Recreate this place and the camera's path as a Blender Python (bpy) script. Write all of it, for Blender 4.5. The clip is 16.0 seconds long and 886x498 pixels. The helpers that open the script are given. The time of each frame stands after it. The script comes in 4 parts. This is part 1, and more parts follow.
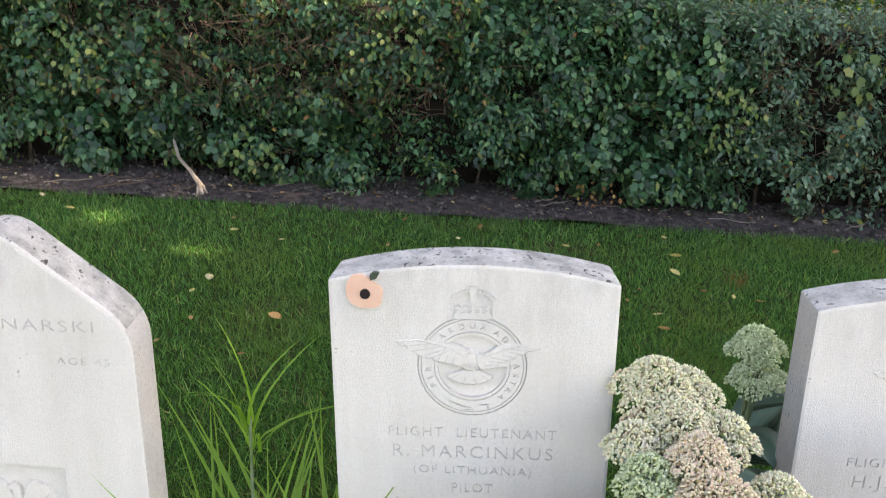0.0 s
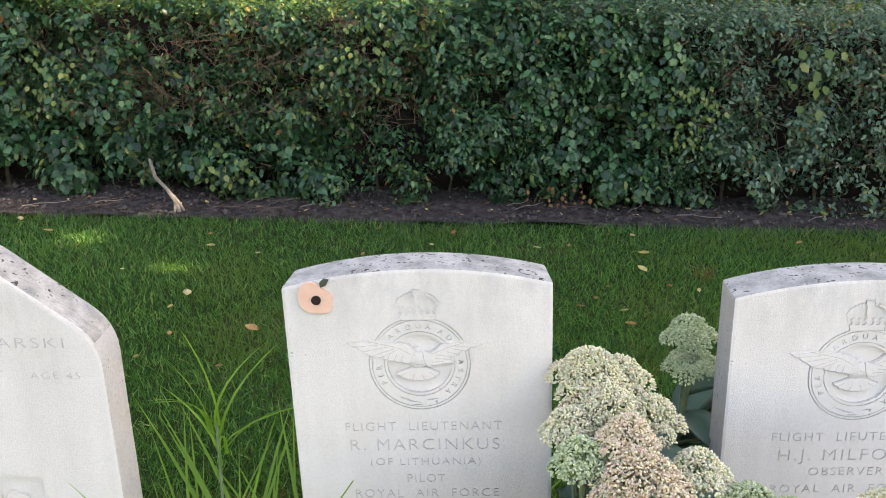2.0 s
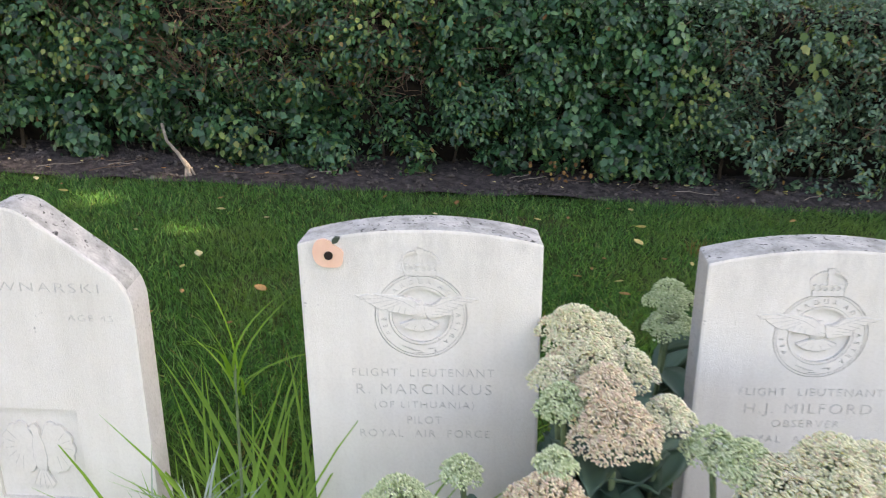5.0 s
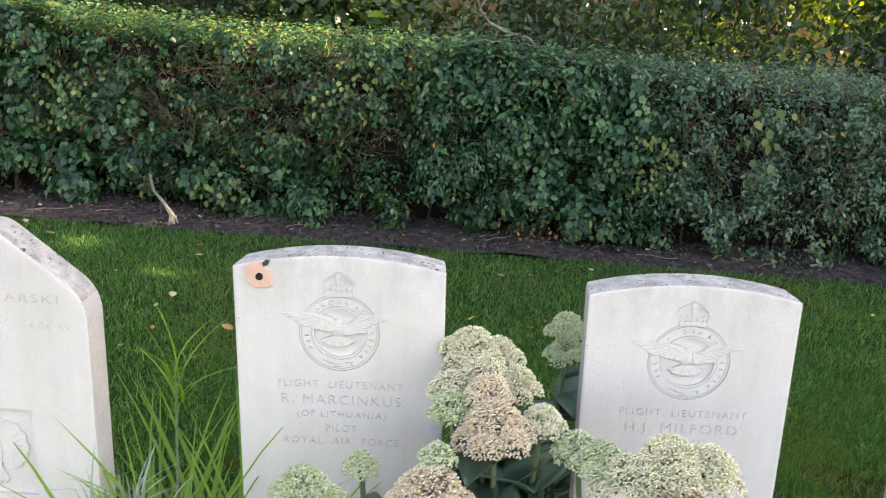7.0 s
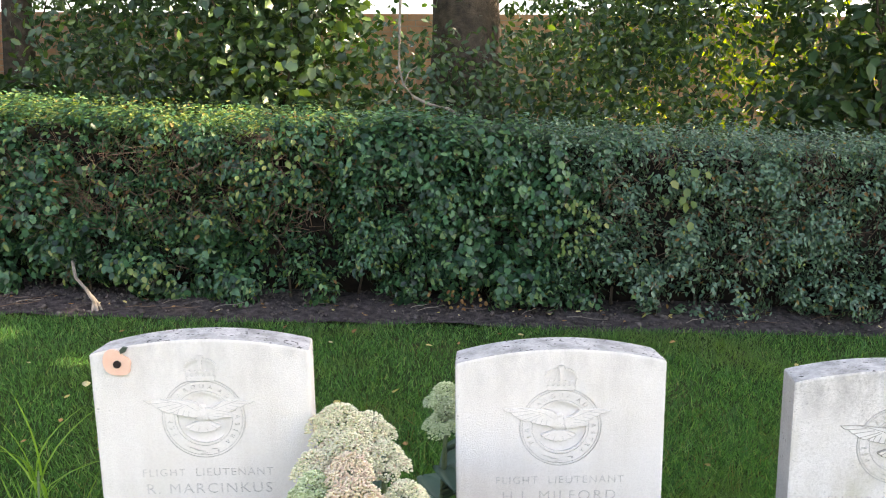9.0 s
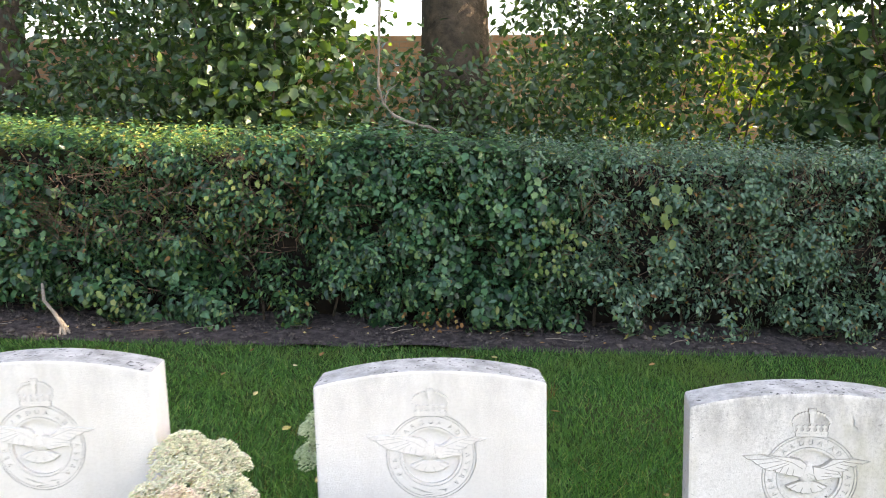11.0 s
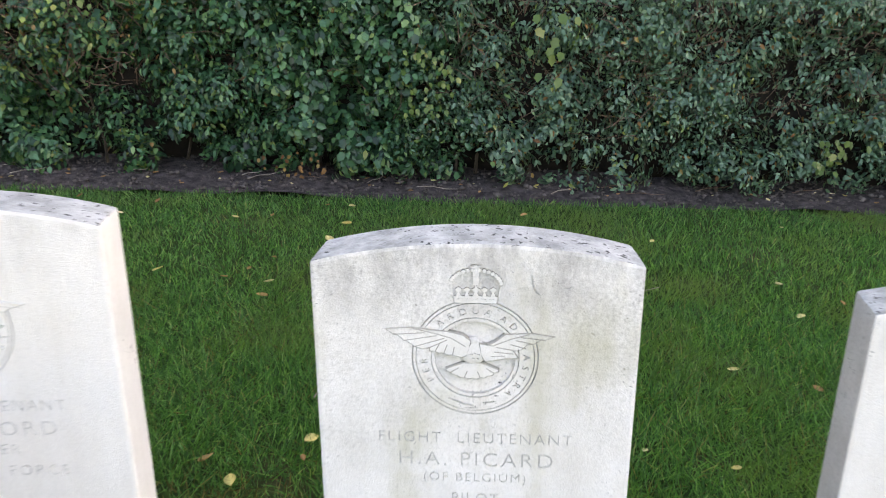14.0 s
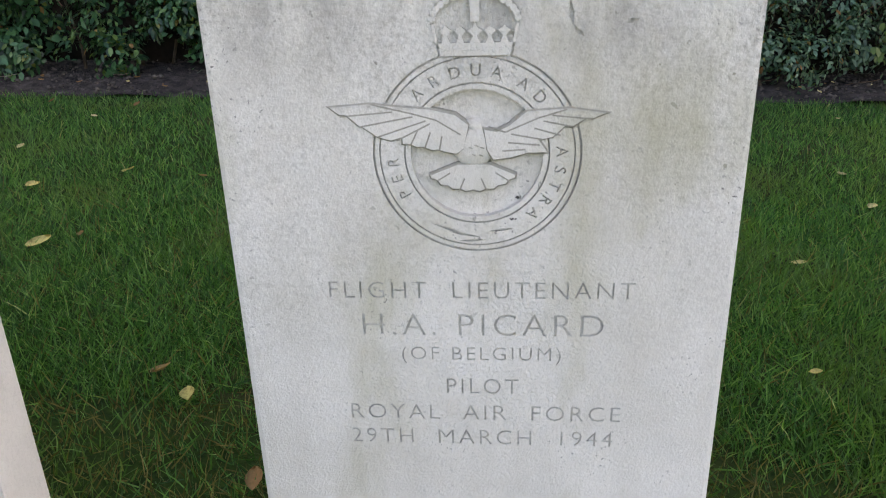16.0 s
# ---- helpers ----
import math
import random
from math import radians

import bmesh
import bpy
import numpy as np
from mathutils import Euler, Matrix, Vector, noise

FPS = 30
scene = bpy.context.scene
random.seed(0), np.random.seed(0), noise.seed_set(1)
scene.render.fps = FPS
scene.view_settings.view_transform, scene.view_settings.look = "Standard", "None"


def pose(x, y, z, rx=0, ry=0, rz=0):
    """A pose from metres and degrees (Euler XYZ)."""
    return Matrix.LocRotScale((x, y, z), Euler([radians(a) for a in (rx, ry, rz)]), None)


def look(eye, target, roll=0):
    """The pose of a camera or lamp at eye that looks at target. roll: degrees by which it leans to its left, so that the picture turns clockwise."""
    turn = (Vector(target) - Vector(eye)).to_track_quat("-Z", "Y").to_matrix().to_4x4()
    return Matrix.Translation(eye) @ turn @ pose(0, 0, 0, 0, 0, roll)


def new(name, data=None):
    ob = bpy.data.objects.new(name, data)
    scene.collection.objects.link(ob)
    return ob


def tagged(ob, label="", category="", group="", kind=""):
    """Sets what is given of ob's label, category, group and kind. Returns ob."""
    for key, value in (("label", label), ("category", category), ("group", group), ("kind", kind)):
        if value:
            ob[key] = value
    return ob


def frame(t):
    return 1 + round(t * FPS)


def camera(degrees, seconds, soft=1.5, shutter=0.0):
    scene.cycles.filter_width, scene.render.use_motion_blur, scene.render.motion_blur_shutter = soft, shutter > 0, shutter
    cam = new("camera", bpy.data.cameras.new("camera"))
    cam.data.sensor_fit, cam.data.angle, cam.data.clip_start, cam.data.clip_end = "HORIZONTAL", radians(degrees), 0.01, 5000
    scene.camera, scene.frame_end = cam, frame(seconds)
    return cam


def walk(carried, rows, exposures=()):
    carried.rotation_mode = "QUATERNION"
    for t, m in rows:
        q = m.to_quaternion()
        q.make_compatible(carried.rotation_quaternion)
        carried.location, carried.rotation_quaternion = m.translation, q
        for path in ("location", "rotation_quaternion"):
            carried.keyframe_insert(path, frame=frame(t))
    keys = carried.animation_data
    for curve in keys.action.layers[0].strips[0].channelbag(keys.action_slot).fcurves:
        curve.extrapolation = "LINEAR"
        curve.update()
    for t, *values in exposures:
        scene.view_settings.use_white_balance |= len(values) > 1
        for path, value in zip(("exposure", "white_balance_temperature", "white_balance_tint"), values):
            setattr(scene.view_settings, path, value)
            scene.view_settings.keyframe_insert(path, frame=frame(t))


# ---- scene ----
cam = camera(57.4, 16.0, soft=1.0, shutter=0.5)
PATH = [
    (0, (0.011, -0.976, 1.165), (-0.09, 0.916, 0.523), 1.3),
    (0.5, (0.049, -0.988, 1.174), (-0.089, 0.916, 0.578), 0.5),
    (1, (0.065, -1.011, 1.18), (-0.055, 0.894, 0.582), -0.3),
    (1.5, (0.068, -1.044, 1.188), (-0.015, 0.851, 0.555), -0.2),
    (2, (0.076, -1.05, 1.19), (0.006, 0.848, 0.563), -0.8),
    (2.5, (0.074, -1.054, 1.189), (0.009, 0.844, 0.561), -0.8),
    (3, (0.059, -1.055, 1.188), (-0.027, 0.843, 0.564), -0.4),
    (3.5, (0.044, -1.06, 1.192), (-0.063, 0.843, 0.587), -0.7),
    (4, (0.043, -1.068, 1.201), (-0.024, 0.848, 0.632), -0.5),
    (4.5, (0.049, -1.098, 1.212), (-0.028, 0.796, 0.574), -0.9),
    (5, (0.083, -1.163, 1.212), (0.006, 0.712, 0.521), 0.6),
    (5.2, (0.081, -1.205, 1.21), (0.053, 0.673, 0.521), 1.8),
    (7.5, (0.31, -1.357, 1.22), (0.224, 0.576, 0.715), 2.5),
    (8, (0.368, -1.357, 1.231), (0.283, 0.584, 0.754), 0.5),
    (8.5, (0.371, -1.352, 1.227), (0.395, 0.608, 0.829), 0.2),
    (10.8, (0.660, -1.270, 1.197), (0.643, 0.702, 0.876), 0.2),
    (11, (0.675, -1.230, 1.182), (0.640, 0.746, 0.874), -0.4),
    (11.5, (0.803, -1.156, 1.176), (0.815, 0.817, 0.846), -1.0),
    (12, (0.995, -1.149, 1.154), (0.994, 0.805, 0.726), 0.2),
    (12.5, (1.081, -1.168, 1.157), (1.202, 0.791, 0.771), -0.5),
    (13, (1.128, -1.16, 1.148), (1.275, 0.792, 0.74), -0.2),
    (13.5, (1.135, -1.054, 1.111), (1.146, 0.886, 0.625), -0.4),
    (14, (1.168, -0.843, 1.045), (1.228, 1.045, 0.388), 0.9),
    (14.5, (1.179, -0.615, 0.972), (1.147, 1.271, 0.307), 1.1),
    (15, (1.196, -0.501, 0.877), (1.188, 1.353, 0.127), -0.6),
    (15.3, (1.213, -0.504, 0.84), (1.157, 1.287, -0.047), 0.6),
    (15.5, (1.204, -0.518, 0.818), (1.199, 1.291, -0.036), 0.9),
    (16, (1.206, -0.551, 0.786), (1.216, 1.283, -0.011), -0.8),
]
walk(cam, [(t, look(eye, target, roll)) for t, eye, target, roll in PATH],
     [(t, stops, 8600, 21) for t, stops in ((0, 2.23), (3.5, 2.23), (5, 2.2), (7.5, 2.33), (8.5, 2.4), (10.8, 2.54), (11.4, 2.62), (12, 2.88), (12.5, 2.72), (13, 2.68), (13.5, 2.58), (14, 2.52), (14.5, 2.44), (15.3, 2.10), (16, 1.88))])

# ---- light ----
SUN = Vector((0.76, 0.06, 0.64)).normalized()
world = bpy.data.worlds.new("sky")
scene.world = world
world.use_nodes = True
wn = world.node_tree
wn.nodes.clear()
sky = wn.nodes.new("ShaderNodeTexSky")
sky.sky_type = "NISHITA"
sky.sun_disc = False
sky.sun_elevation = math.asin(SUN.z)
sky.sun_rotation = math.atan2(SUN.x, SUN.y)
sky.air_density, sky.dust_density = 1.0, 1.5
bg = wn.nodes.new("ShaderNodeBackground")
bg.inputs["Strength"].default_value = 0.15
wo = wn.nodes.new("ShaderNodeOutputWorld")
wn.links.new(sky.outputs[0], bg.inputs["Color"])
wn.links.new(bg.outputs[0], wo.inputs["Surface"])
sun = new("sun", bpy.data.lights.new("sun", "SUN"))
sun.data.energy, sun.data.angle, sun.data.color = 5.0, radians(0.53), (1.0, 0.93, 0.82)
sun.matrix_world = look(SUN * 30, (0, 0, 0))

rng = np.random.default_rng(7)


# ---- materials ----
def nodes_of(name, rough=0.8, spec=0.3):
    m = bpy.data.materials.new(name)
    m.use_nodes = True
    t = m.node_tree
    b = t.nodes["Principled BSDF"]
    b.inputs["Roughness"].default_value = rough
    b.inputs["Specular IOR Level"].default_value = spec
    return m, t, b


def ramp(t, source, stops):
    r = t.nodes.new("ShaderNodeValToRGB")
    e = r.color_ramp.elements
    while len(e) < len(stops):
        e.new(0.5)
    for el, (p, c) in zip(e, stops):
        el.position, el.color = p, (*c, 1) if len(c) == 3 else c
    t.links.new(source, r.inputs[0])
    return r.outputs[0]


def noise_tex(t, scale, detail=4, rough=0.55, coords="Object", kind="Fac", stretch=None):
    tc = t.nodes.new("ShaderNodeTexCoord")
    n = t.nodes.new("ShaderNodeTexNoise")
    n.inputs["Scale"].default_value, n.inputs["Detail"].default_value, n.inputs["Roughness"].default_value = scale, detail, rough
    if stretch:
        mp = t.nodes.new("ShaderNodeMapping")
        mp.inputs["Scale"].default_value = stretch
        t.links.new(tc.outputs[coords], mp.inputs[0])
        t.links.new(mp.outputs[0], n.inputs["Vector"])
    else:
        t.links.new(tc.outputs[coords], n.inputs["Vector"])
    return n.outputs[kind]


def mix(t, a, b, fac, mode="MIX"):
    n = t.nodes.new("ShaderNodeMix")
    n.data_type, n.blend_type = "RGBA", mode
    for v, k in ((fac, 0), (a, 6), (b, 7)):
        if isinstance(v, (int, float)):
            n.inputs[k].default_value = v
        elif isinstance(v, tuple):
            n.inputs[k].default_value = (*v, 1)
        else:
            t.links.new(v, n.inputs[k])
    return n.outputs[2]


def bump(t, b, height, strength=0.3, distance=0.01):
    n = t.nodes.new("ShaderNodeBump")
    n.inputs["Strength"].default_value, n.inputs["Distance"].default_value = strength, distance
    t.links.new(height, n.inputs["Height"])
    t.links.new(n.outputs[0], b.inputs["Normal"])


def stone_material(name, light, dark, lichen, rough=0.85, stain=0.0, blotch=7, fleck=150, grainy=0.5, specks=0.64, drip=0.0):
    """Pale limestone: cloudy stains, vertical streaks, fine grain and pits, dark lichen specks."""
    m, t, b = nodes_of(name, rough, 0.25)
    cloud = ramp(t, noise_tex(t, blotch, 6, 0.62), [(0.33, dark), (0.64, light)])
    streak = ramp(t, noise_tex(t, 22, 4, 0.6, stretch=(1, 1, 0.1)), [(0.3, (0.95, 0.945, 0.935)), (0.6, (1, 1, 1))])
    col = mix(t, cloud, streak, 1.0, "MULTIPLY")
    tc = t.nodes.new("ShaderNodeTexCoord")
    sep = t.nodes.new("ShaderNodeSeparateXYZ")
    t.links.new(tc.outputs["Generated"], sep.inputs[0])
    grains = ramp(t, noise_tex(t, 190, 9, 0.8), [(0.36, (0.55, 0.54, 0.51)), (0.54, (1, 1, 1))])
    if drip > 0.5:
        worn = mix(t, ramp(t, sep.outputs["Z"], [(0.60, (0.16, 0.16, 0.16)), (0.93, (1, 1, 1))]), ramp(t, noise_tex(t, 8, 4, 0.6), [(0.36, (0.25, 0.25, 0.25)), (0.62, (grainy, grainy, grainy))]), 1.0, "MULTIPLY")
        col = mix(t, col, mix(t, col, grains, 1.0, "MULTIPLY"), worn)
        pits = ramp(t, noise_tex(t, 95, 3, 0.6), [(0.66, (0, 0, 0)), (0.70, (1, 1, 1))])
        col = mix(t, col, (0.26, 0.25, 0.21), mix(t, pits, worn, 1.0, "MULTIPLY"))
    else:
        col = mix(t, col, grains, grainy, "MULTIPLY")
    if stain:
        col = mix(t, col, (0.42, 0.40, 0.25), ramp(t, noise_tex(t, 5.5, 5, 0.6, stretch=(1.6, 1, 0.7)), [(0.52, (0, 0, 0)), (0.75, (stain, stain, stain))]))
    if drip:
        high = ramp(t, sep.outputs["Z"], [(0.88, (0, 0, 0)), (1.0, (drip, drip, drip))])
        ragged = ramp(t, noise_tex(t, 26, 6, 0.65, stretch=(1, 1, 0.45)), [(0.42, (0, 0, 0)), (0.66, (1, 1, 1))])
        col = mix(t, col, (0.30, 0.29, 0.275), mix(t, high, ragged, 1.0, "MULTIPLY"))
    speck = ramp(t, noise_tex(t, fleck, 2, 0.5), [(specks, (0, 0, 0)), (specks + 0.05, (1, 1, 1))])
    patch = ramp(t, noise_tex(t, 14, 3), [(0.60 - lichen, (0, 0, 0)), (0.78 - lichen, (1, 1, 1))])
    both = mix(t, speck, patch, 1.0, "MULTIPLY")
    col = mix(t, col, (0.07, 0.07, 0.065), both)
    t.links.new(col, b.inputs["Base Color"])
    grain = mix(t, noise_tex(t, 420, 3, 0.7, kind="Color"), noise_tex(t, 60, 4, 0.6, kind="Color"), 0.4)
    bump(t, b, grain, 1.0, 0.003)
    return m


STONE = stone_material("limestone", (0.85, 0.82, 0.775), (0.79, 0.76, 0.715), -0.02, stain=0.10, grainy=0.18, drip=0.35)
STONE_OLD = stone_material("stained limestone", (0.86, 0.835, 0.80), (0.70, 0.675, 0.625), 0.07, stain=0.8, grainy=1.0, drip=0.9, fleck=260, specks=0.63)
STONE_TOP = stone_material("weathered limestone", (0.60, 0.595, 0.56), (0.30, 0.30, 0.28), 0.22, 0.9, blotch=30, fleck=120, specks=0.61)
# Greyer copy of the front stone: the left sides' shade is in its colour.
STONE_SHADE_GREY = stone_material("limestone in shade grey", (0.50, 0.49, 0.47), (0.38, 0.375, 0.36), 0.04, 0.9)
STONE_PALE_SIDE = stone_material("pale limestone in shade grey", (0.66, 0.645, 0.62), (0.54, 0.53, 0.51), 0.02, 0.9)
# Darker tones for the cuts: recess shade painted in along with dirt.
SHADE_GRIME = stone_material("cut stone with painted shade and grime", (0.64, 0.625, 0.585), (0.50, 0.485, 0.455), 0.0)
CHISEL = stone_material("shade and grime in chiselled lines", (0.42, 0.405, 0.36), (0.32, 0.31, 0.27), 0.0)
SHADE_GRIME_PALE = stone_material("pale cut stone with painted shade", (0.70, 0.68, 0.645), (0.62, 0.60, 0.57), 0.0)


def leaf_material(name, stops, translucent=0.3, rough=0.4, spec=0.5, patchy=None):
    m, t, b = nodes_of(name, rough, spec)
    g = t.nodes.new("ShaderNodeNewGeometry")
    col = ramp(t, g.outputs["Random Per Island"], stops)
    if patchy:
        col = mix(t, col, patchy, ramp(t, noise_tex(t, 1.7, 3), [(0.5, (0, 0, 0)), (0.68, (0.75, 0.75, 0.75))]))
    t.links.new(col, b.inputs["Base Color"])
    tr = t.nodes.new("ShaderNodeBsdfTranslucent")
    warm = mix(t, col, (0.9, 1.0, 0.25), 1.0, "MULTIPLY")
    gain = mix(t, warm, (2.2, 2.2, 2.2), 1.0, "MULTIPLY")
    t.links.new(gain, tr.inputs["Color"])
    ms = t.nodes.new("ShaderNodeMixShader")
    ms.inputs[0].default_value = translucent
    t.links.new(b.outputs[0], ms.inputs[1])
    t.links.new(tr.outputs[0], ms.inputs[2])
    t.links.new(ms.outputs[0], t.nodes["Material Output"].inputs[0])
    return m


HEDGE_LEAF = leaf_material("hedge leaf", [(0.0, (0.007, 0.027, 0.014)), (0.40, (0.022, 0.080, 0.039)), (0.82, (0.060, 0.172, 0.080)), (1.0, (0.14, 0.24, 0.09))], 0.2, 0.33, 0.4)
HEDGE_GREY_LIT = leaf_material("blue-green hedge leaf in brighter lit tone", [(0.0, (0.026, 0.064, 0.043)), (0.45, (0.068, 0.148, 0.096)), (0.85, (0.122, 0.228, 0.146)), (1.0, (0.20, 0.285, 0.175))], 0.18, 0.34, 0.45)
HEDGE_LIGHT = leaf_material("young and sunlit-toned hedge leaf", [(0.0, (0.06, 0.115, 0.03)), (0.6, (0.125, 0.195, 0.055)), (1.0, (0.27, 0.28, 0.10))], 0.3, 0.42, 0.4)
DRY_LEAF = leaf_material("dry leaf", [(0.0, (0.12, 0.06, 0.03)), (0.6, (0.22, 0.12, 0.05)), (1.0, (0.32, 0.24, 0.1))], 0.25, 0.7, 0.2)
SHRUB_LEAF = leaf_material("shrub leaf", [(0.0, (0.022, 0.056, 0.026)), (0.6, (0.042, 0.095, 0.040)), (1.0, (0.10, 0.16, 0.045))], 0.28, 0.30, 0.6)
# The brighter yellow-green carries the backlight of sunlit leaves in its colour.
BACKLIT_YELLOW_LEAF = leaf_material("shrub leaf in backlit yellow tone", [(0.0, (0.1, 0.16, 0.025)), (0.7, (0.16, 0.22, 0.03)), (1.0, (0.3, 0.3, 0.04))], 0.5, 0.45, 0.35)
GRASS = leaf_material("grass blade", [(0.0, (0.018, 0.068, 0.022)), (0.5, (0.050, 0.162, 0.044)), (0.85, (0.092, 0.24, 0.070)), (0.97, (0.18, 0.33, 0.12)), (1.0, (0.28, 0.27, 0.13))], 0.3, 0.45, 0.35, patchy=(0.115, 0.185, 0.055))
THATCH = leaf_material("dry grass blade", [(0.0, (0.07, 0.065, 0.025)), (0.6, (0.15, 0.13, 0.05)), (1.0, (0.24, 0.2, 0.09))], 0.2, 0.7, 0.15)
TALL_GRASS = leaf_material("long grass blade", [(0.0, (0.09, 0.2, 0.025)), (0.7, (0.2, 0.36, 0.045)), (1.0, (0.32, 0.46, 0.08))], 0.35, 0.45, 0.35)
SILVER_LEAF = leaf_material("silver leaf", [(0.0, (0.22, 0.28, 0.24)), (1.0, (0.38, 0.44, 0.38))], 0.15, 0.7, 0.2)
SEDUM_LEAF = leaf_material("fleshy blue-green leaf", [(0.0, (0.06, 0.12, 0.085)), (1.0, (0.12, 0.2, 0.13))], 0.1, 0.4, 0.4)
FLORET_CREAM = leaf_material("cream floret", [(0.0, (0.52, 0.56, 0.36)), (0.35, (0.80, 0.77, 0.62)), (0.8, (0.88, 0.84, 0.70)), (1.0, (0.72, 0.55, 0.44))], 0.15, 0.7, 0.2)
FLORET_PINK = leaf_material("pinkish floret", [(0.0, (0.66, 0.50, 0.40)), (0.4, (0.80, 0.66, 0.54)), (0.85, (0.88, 0.80, 0.66)), (1.0, (0.58, 0.58, 0.38))], 0.15, 0.7, 0.2)
FLORET_GREEN = leaf_material("green floret", [(0.0, (0.38, 0.48, 0.27)), (0.6, (0.62, 0.68, 0.46)), (1.0, (0.76, 0.79, 0.60))], 0.15, 0.7, 0.2)


def plain(name, a, b_, scale, rough=0.85, bumpy=0.3, dist=0.01, spec=0.25):
    m, t, b = nodes_of(name, rough, spec)
    t.links.new(ramp(t, noise_tex(t, scale, 6, 0.6), [(0.3, a), (0.7, b_)]), b.inputs["Base Color"])
    bump(t, b, noise_tex(t, scale * 3, 5, 0.65), bumpy, dist)
    return m


SOIL = plain("dark soil", (0.026, 0.023, 0.023), (0.120, 0.104, 0.102), 22, 0.95, 1.0, 0.03, 0.15)
CLOD = plain("dry soil crumb", (0.05, 0.044, 0.04), (0.17, 0.15, 0.135), 12, 0.95, 0.6, 0.01, 0.15)
BARK = plain("grey-brown bark", (0.035, 0.028, 0.02), (0.12, 0.09, 0.065), 14, 0.9, 0.8, 0.02)
TWIG = plain("brown twig", (0.09, 0.055, 0.035), (0.2, 0.14, 0.1), 30, 0.85)
PALE_WOOD = plain("pale bare wood", (0.16, 0.135, 0.105), (0.34, 0.30, 0.25), 30, 0.8)
STEM = plain("green stem", (0.1, 0.16, 0.08), (0.2, 0.26, 0.14), 30, 0.6)
CORE = plain("shade-dark hedge fill", (0.006, 0.005, 0.004), (0.022, 0.016, 0.011), 20, 0.95)
BRICK = plain("orange-red brick", (0.42, 0.21, 0.14), (0.62, 0.38, 0.27), 6, 0.9, 0.4, 0.008)
MORTAR = plain("grey mortar", (0.32, 0.29, 0.25), (0.42, 0.39, 0.34), 20, 0.95)
POPPY = plain("faded pink-orange paper", (0.84, 0.50, 0.37), (0.9, 0.6, 0.46), 40, 0.6, 0.1, 0.001)
BLACK = plain("black paint", (0.012, 0.01, 0.01), (0.03, 0.02, 0.02), 60, 0.5, 0.1, 0.001)
POPPY_LEAF = plain("dark green paint", (0.05, 0.07, 0.05), (0.08, 0.1, 0.07), 60, 0.6, 0.1, 0.001)


def lawn_material():
    m, t, b = nodes_of("lawn turf", 0.95, 0.1)
    a = ramp(t, noise_tex(t, 60, 4), [(0.3, (0.014, 0.03, 0.008)), (0.7, (0.035, 0.07, 0.014))])
    worn = ramp(t, noise_tex(t, 2.2, 4), [(0.52, (0, 0, 0)), (0.7, (0.6, 0.6, 0.6))])
    t.links.new(mix(t, a, (0.075, 0.062, 0.03), worn), b.inputs["Base Color"])
    bump(t, b, noise_tex(t, 120, 4), 0.6, 0.01)
    return m


TURF = lawn_material()


# ---- building tools ----
def part(name, bm, material, parent=None, label=""):
    me = bpy.data.meshes.new(name)
    bm.to_mesh(me)
    bm.free()
    return part_mesh(name, me, material, parent, label)


def part_mesh(name, me, material, parent=None, label=""):
    for m in material if isinstance(material, (list, tuple)) else [material]:
        me.materials.append(m)
    ob = new(name, me)
    if parent:
        ob.parent = parent
    if label:
        ob["label"] = label
    return ob


def anchor(name, x, y, z, rz=0, rx=0, ry=0):
    e = new(name)
    e.empty_display_size = 0.05
    e.matrix_world = pose(x, y, z, rx, ry, rz)
    return e


def ground_z(x, y=0):
    return -0.03 * np.clip(x, -8, 10)


def edge_y(x):
    """Where the lawn ends and the soil under the hedge begins."""
    return 2.93 + 0.02 * x


def face_y(x):
    return 3.22 + 0 * x


def hedge_top(x):
    return 1.075 - 0.038 * x


def cloud(name, template, faces, pos, normal, along, size, material, parent=None, label="", width=None):
    """One mesh of many small leaves: template in its own plane (length +y, normal +z), set at pos."""
    n = len(pos)
    normal = normal / np.linalg.norm(normal, axis=1, keepdims=True)
    side = np.cross(along, normal)
    side /= np.linalg.norm(side, axis=1, keepdims=True) + 1e-9
    along = np.cross(normal, side)
    tv = np.array(template, float)
    w = size if width is None else width
    v = (pos[:, None, :] + tv[None, :, 0, None] * (side * w[:, None])[:, None, :]
         + tv[None, :, 1, None] * (along * size[:, None])[:, None, :] + tv[None, :, 2, None] * (normal * size[:, None])[:, None, :])
    k = len(tv)
    loops, starts, totals = [], [], []
    flat = np.concatenate([np.array(f) for f in faces])
    counts = np.array([len(f) for f in faces])
    loops = (flat[None, :] + (np.arange(n) * k)[:, None]).ravel()
    totals = np.tile(counts, n)
    starts = np.concatenate([[0], np.cumsum(totals)[:-1]])
    me = bpy.data.meshes.new(name)
    me.vertices.add(n * k)
    me.vertices.foreach_set("co", v.reshape(-1).astype(np.float32))
    me.loops.add(len(loops))
    me.loops.foreach_set("vertex_index", loops.astype(np.int32))
    me.polygons.add(len(totals))
    me.polygons.foreach_set("loop_start", starts.astype(np.int32))
    me.polygons.foreach_set("loop_total", totals.astype(np.int32))
    me.update(calc_edges=True)
    return part_mesh(name, me, material, parent, label)


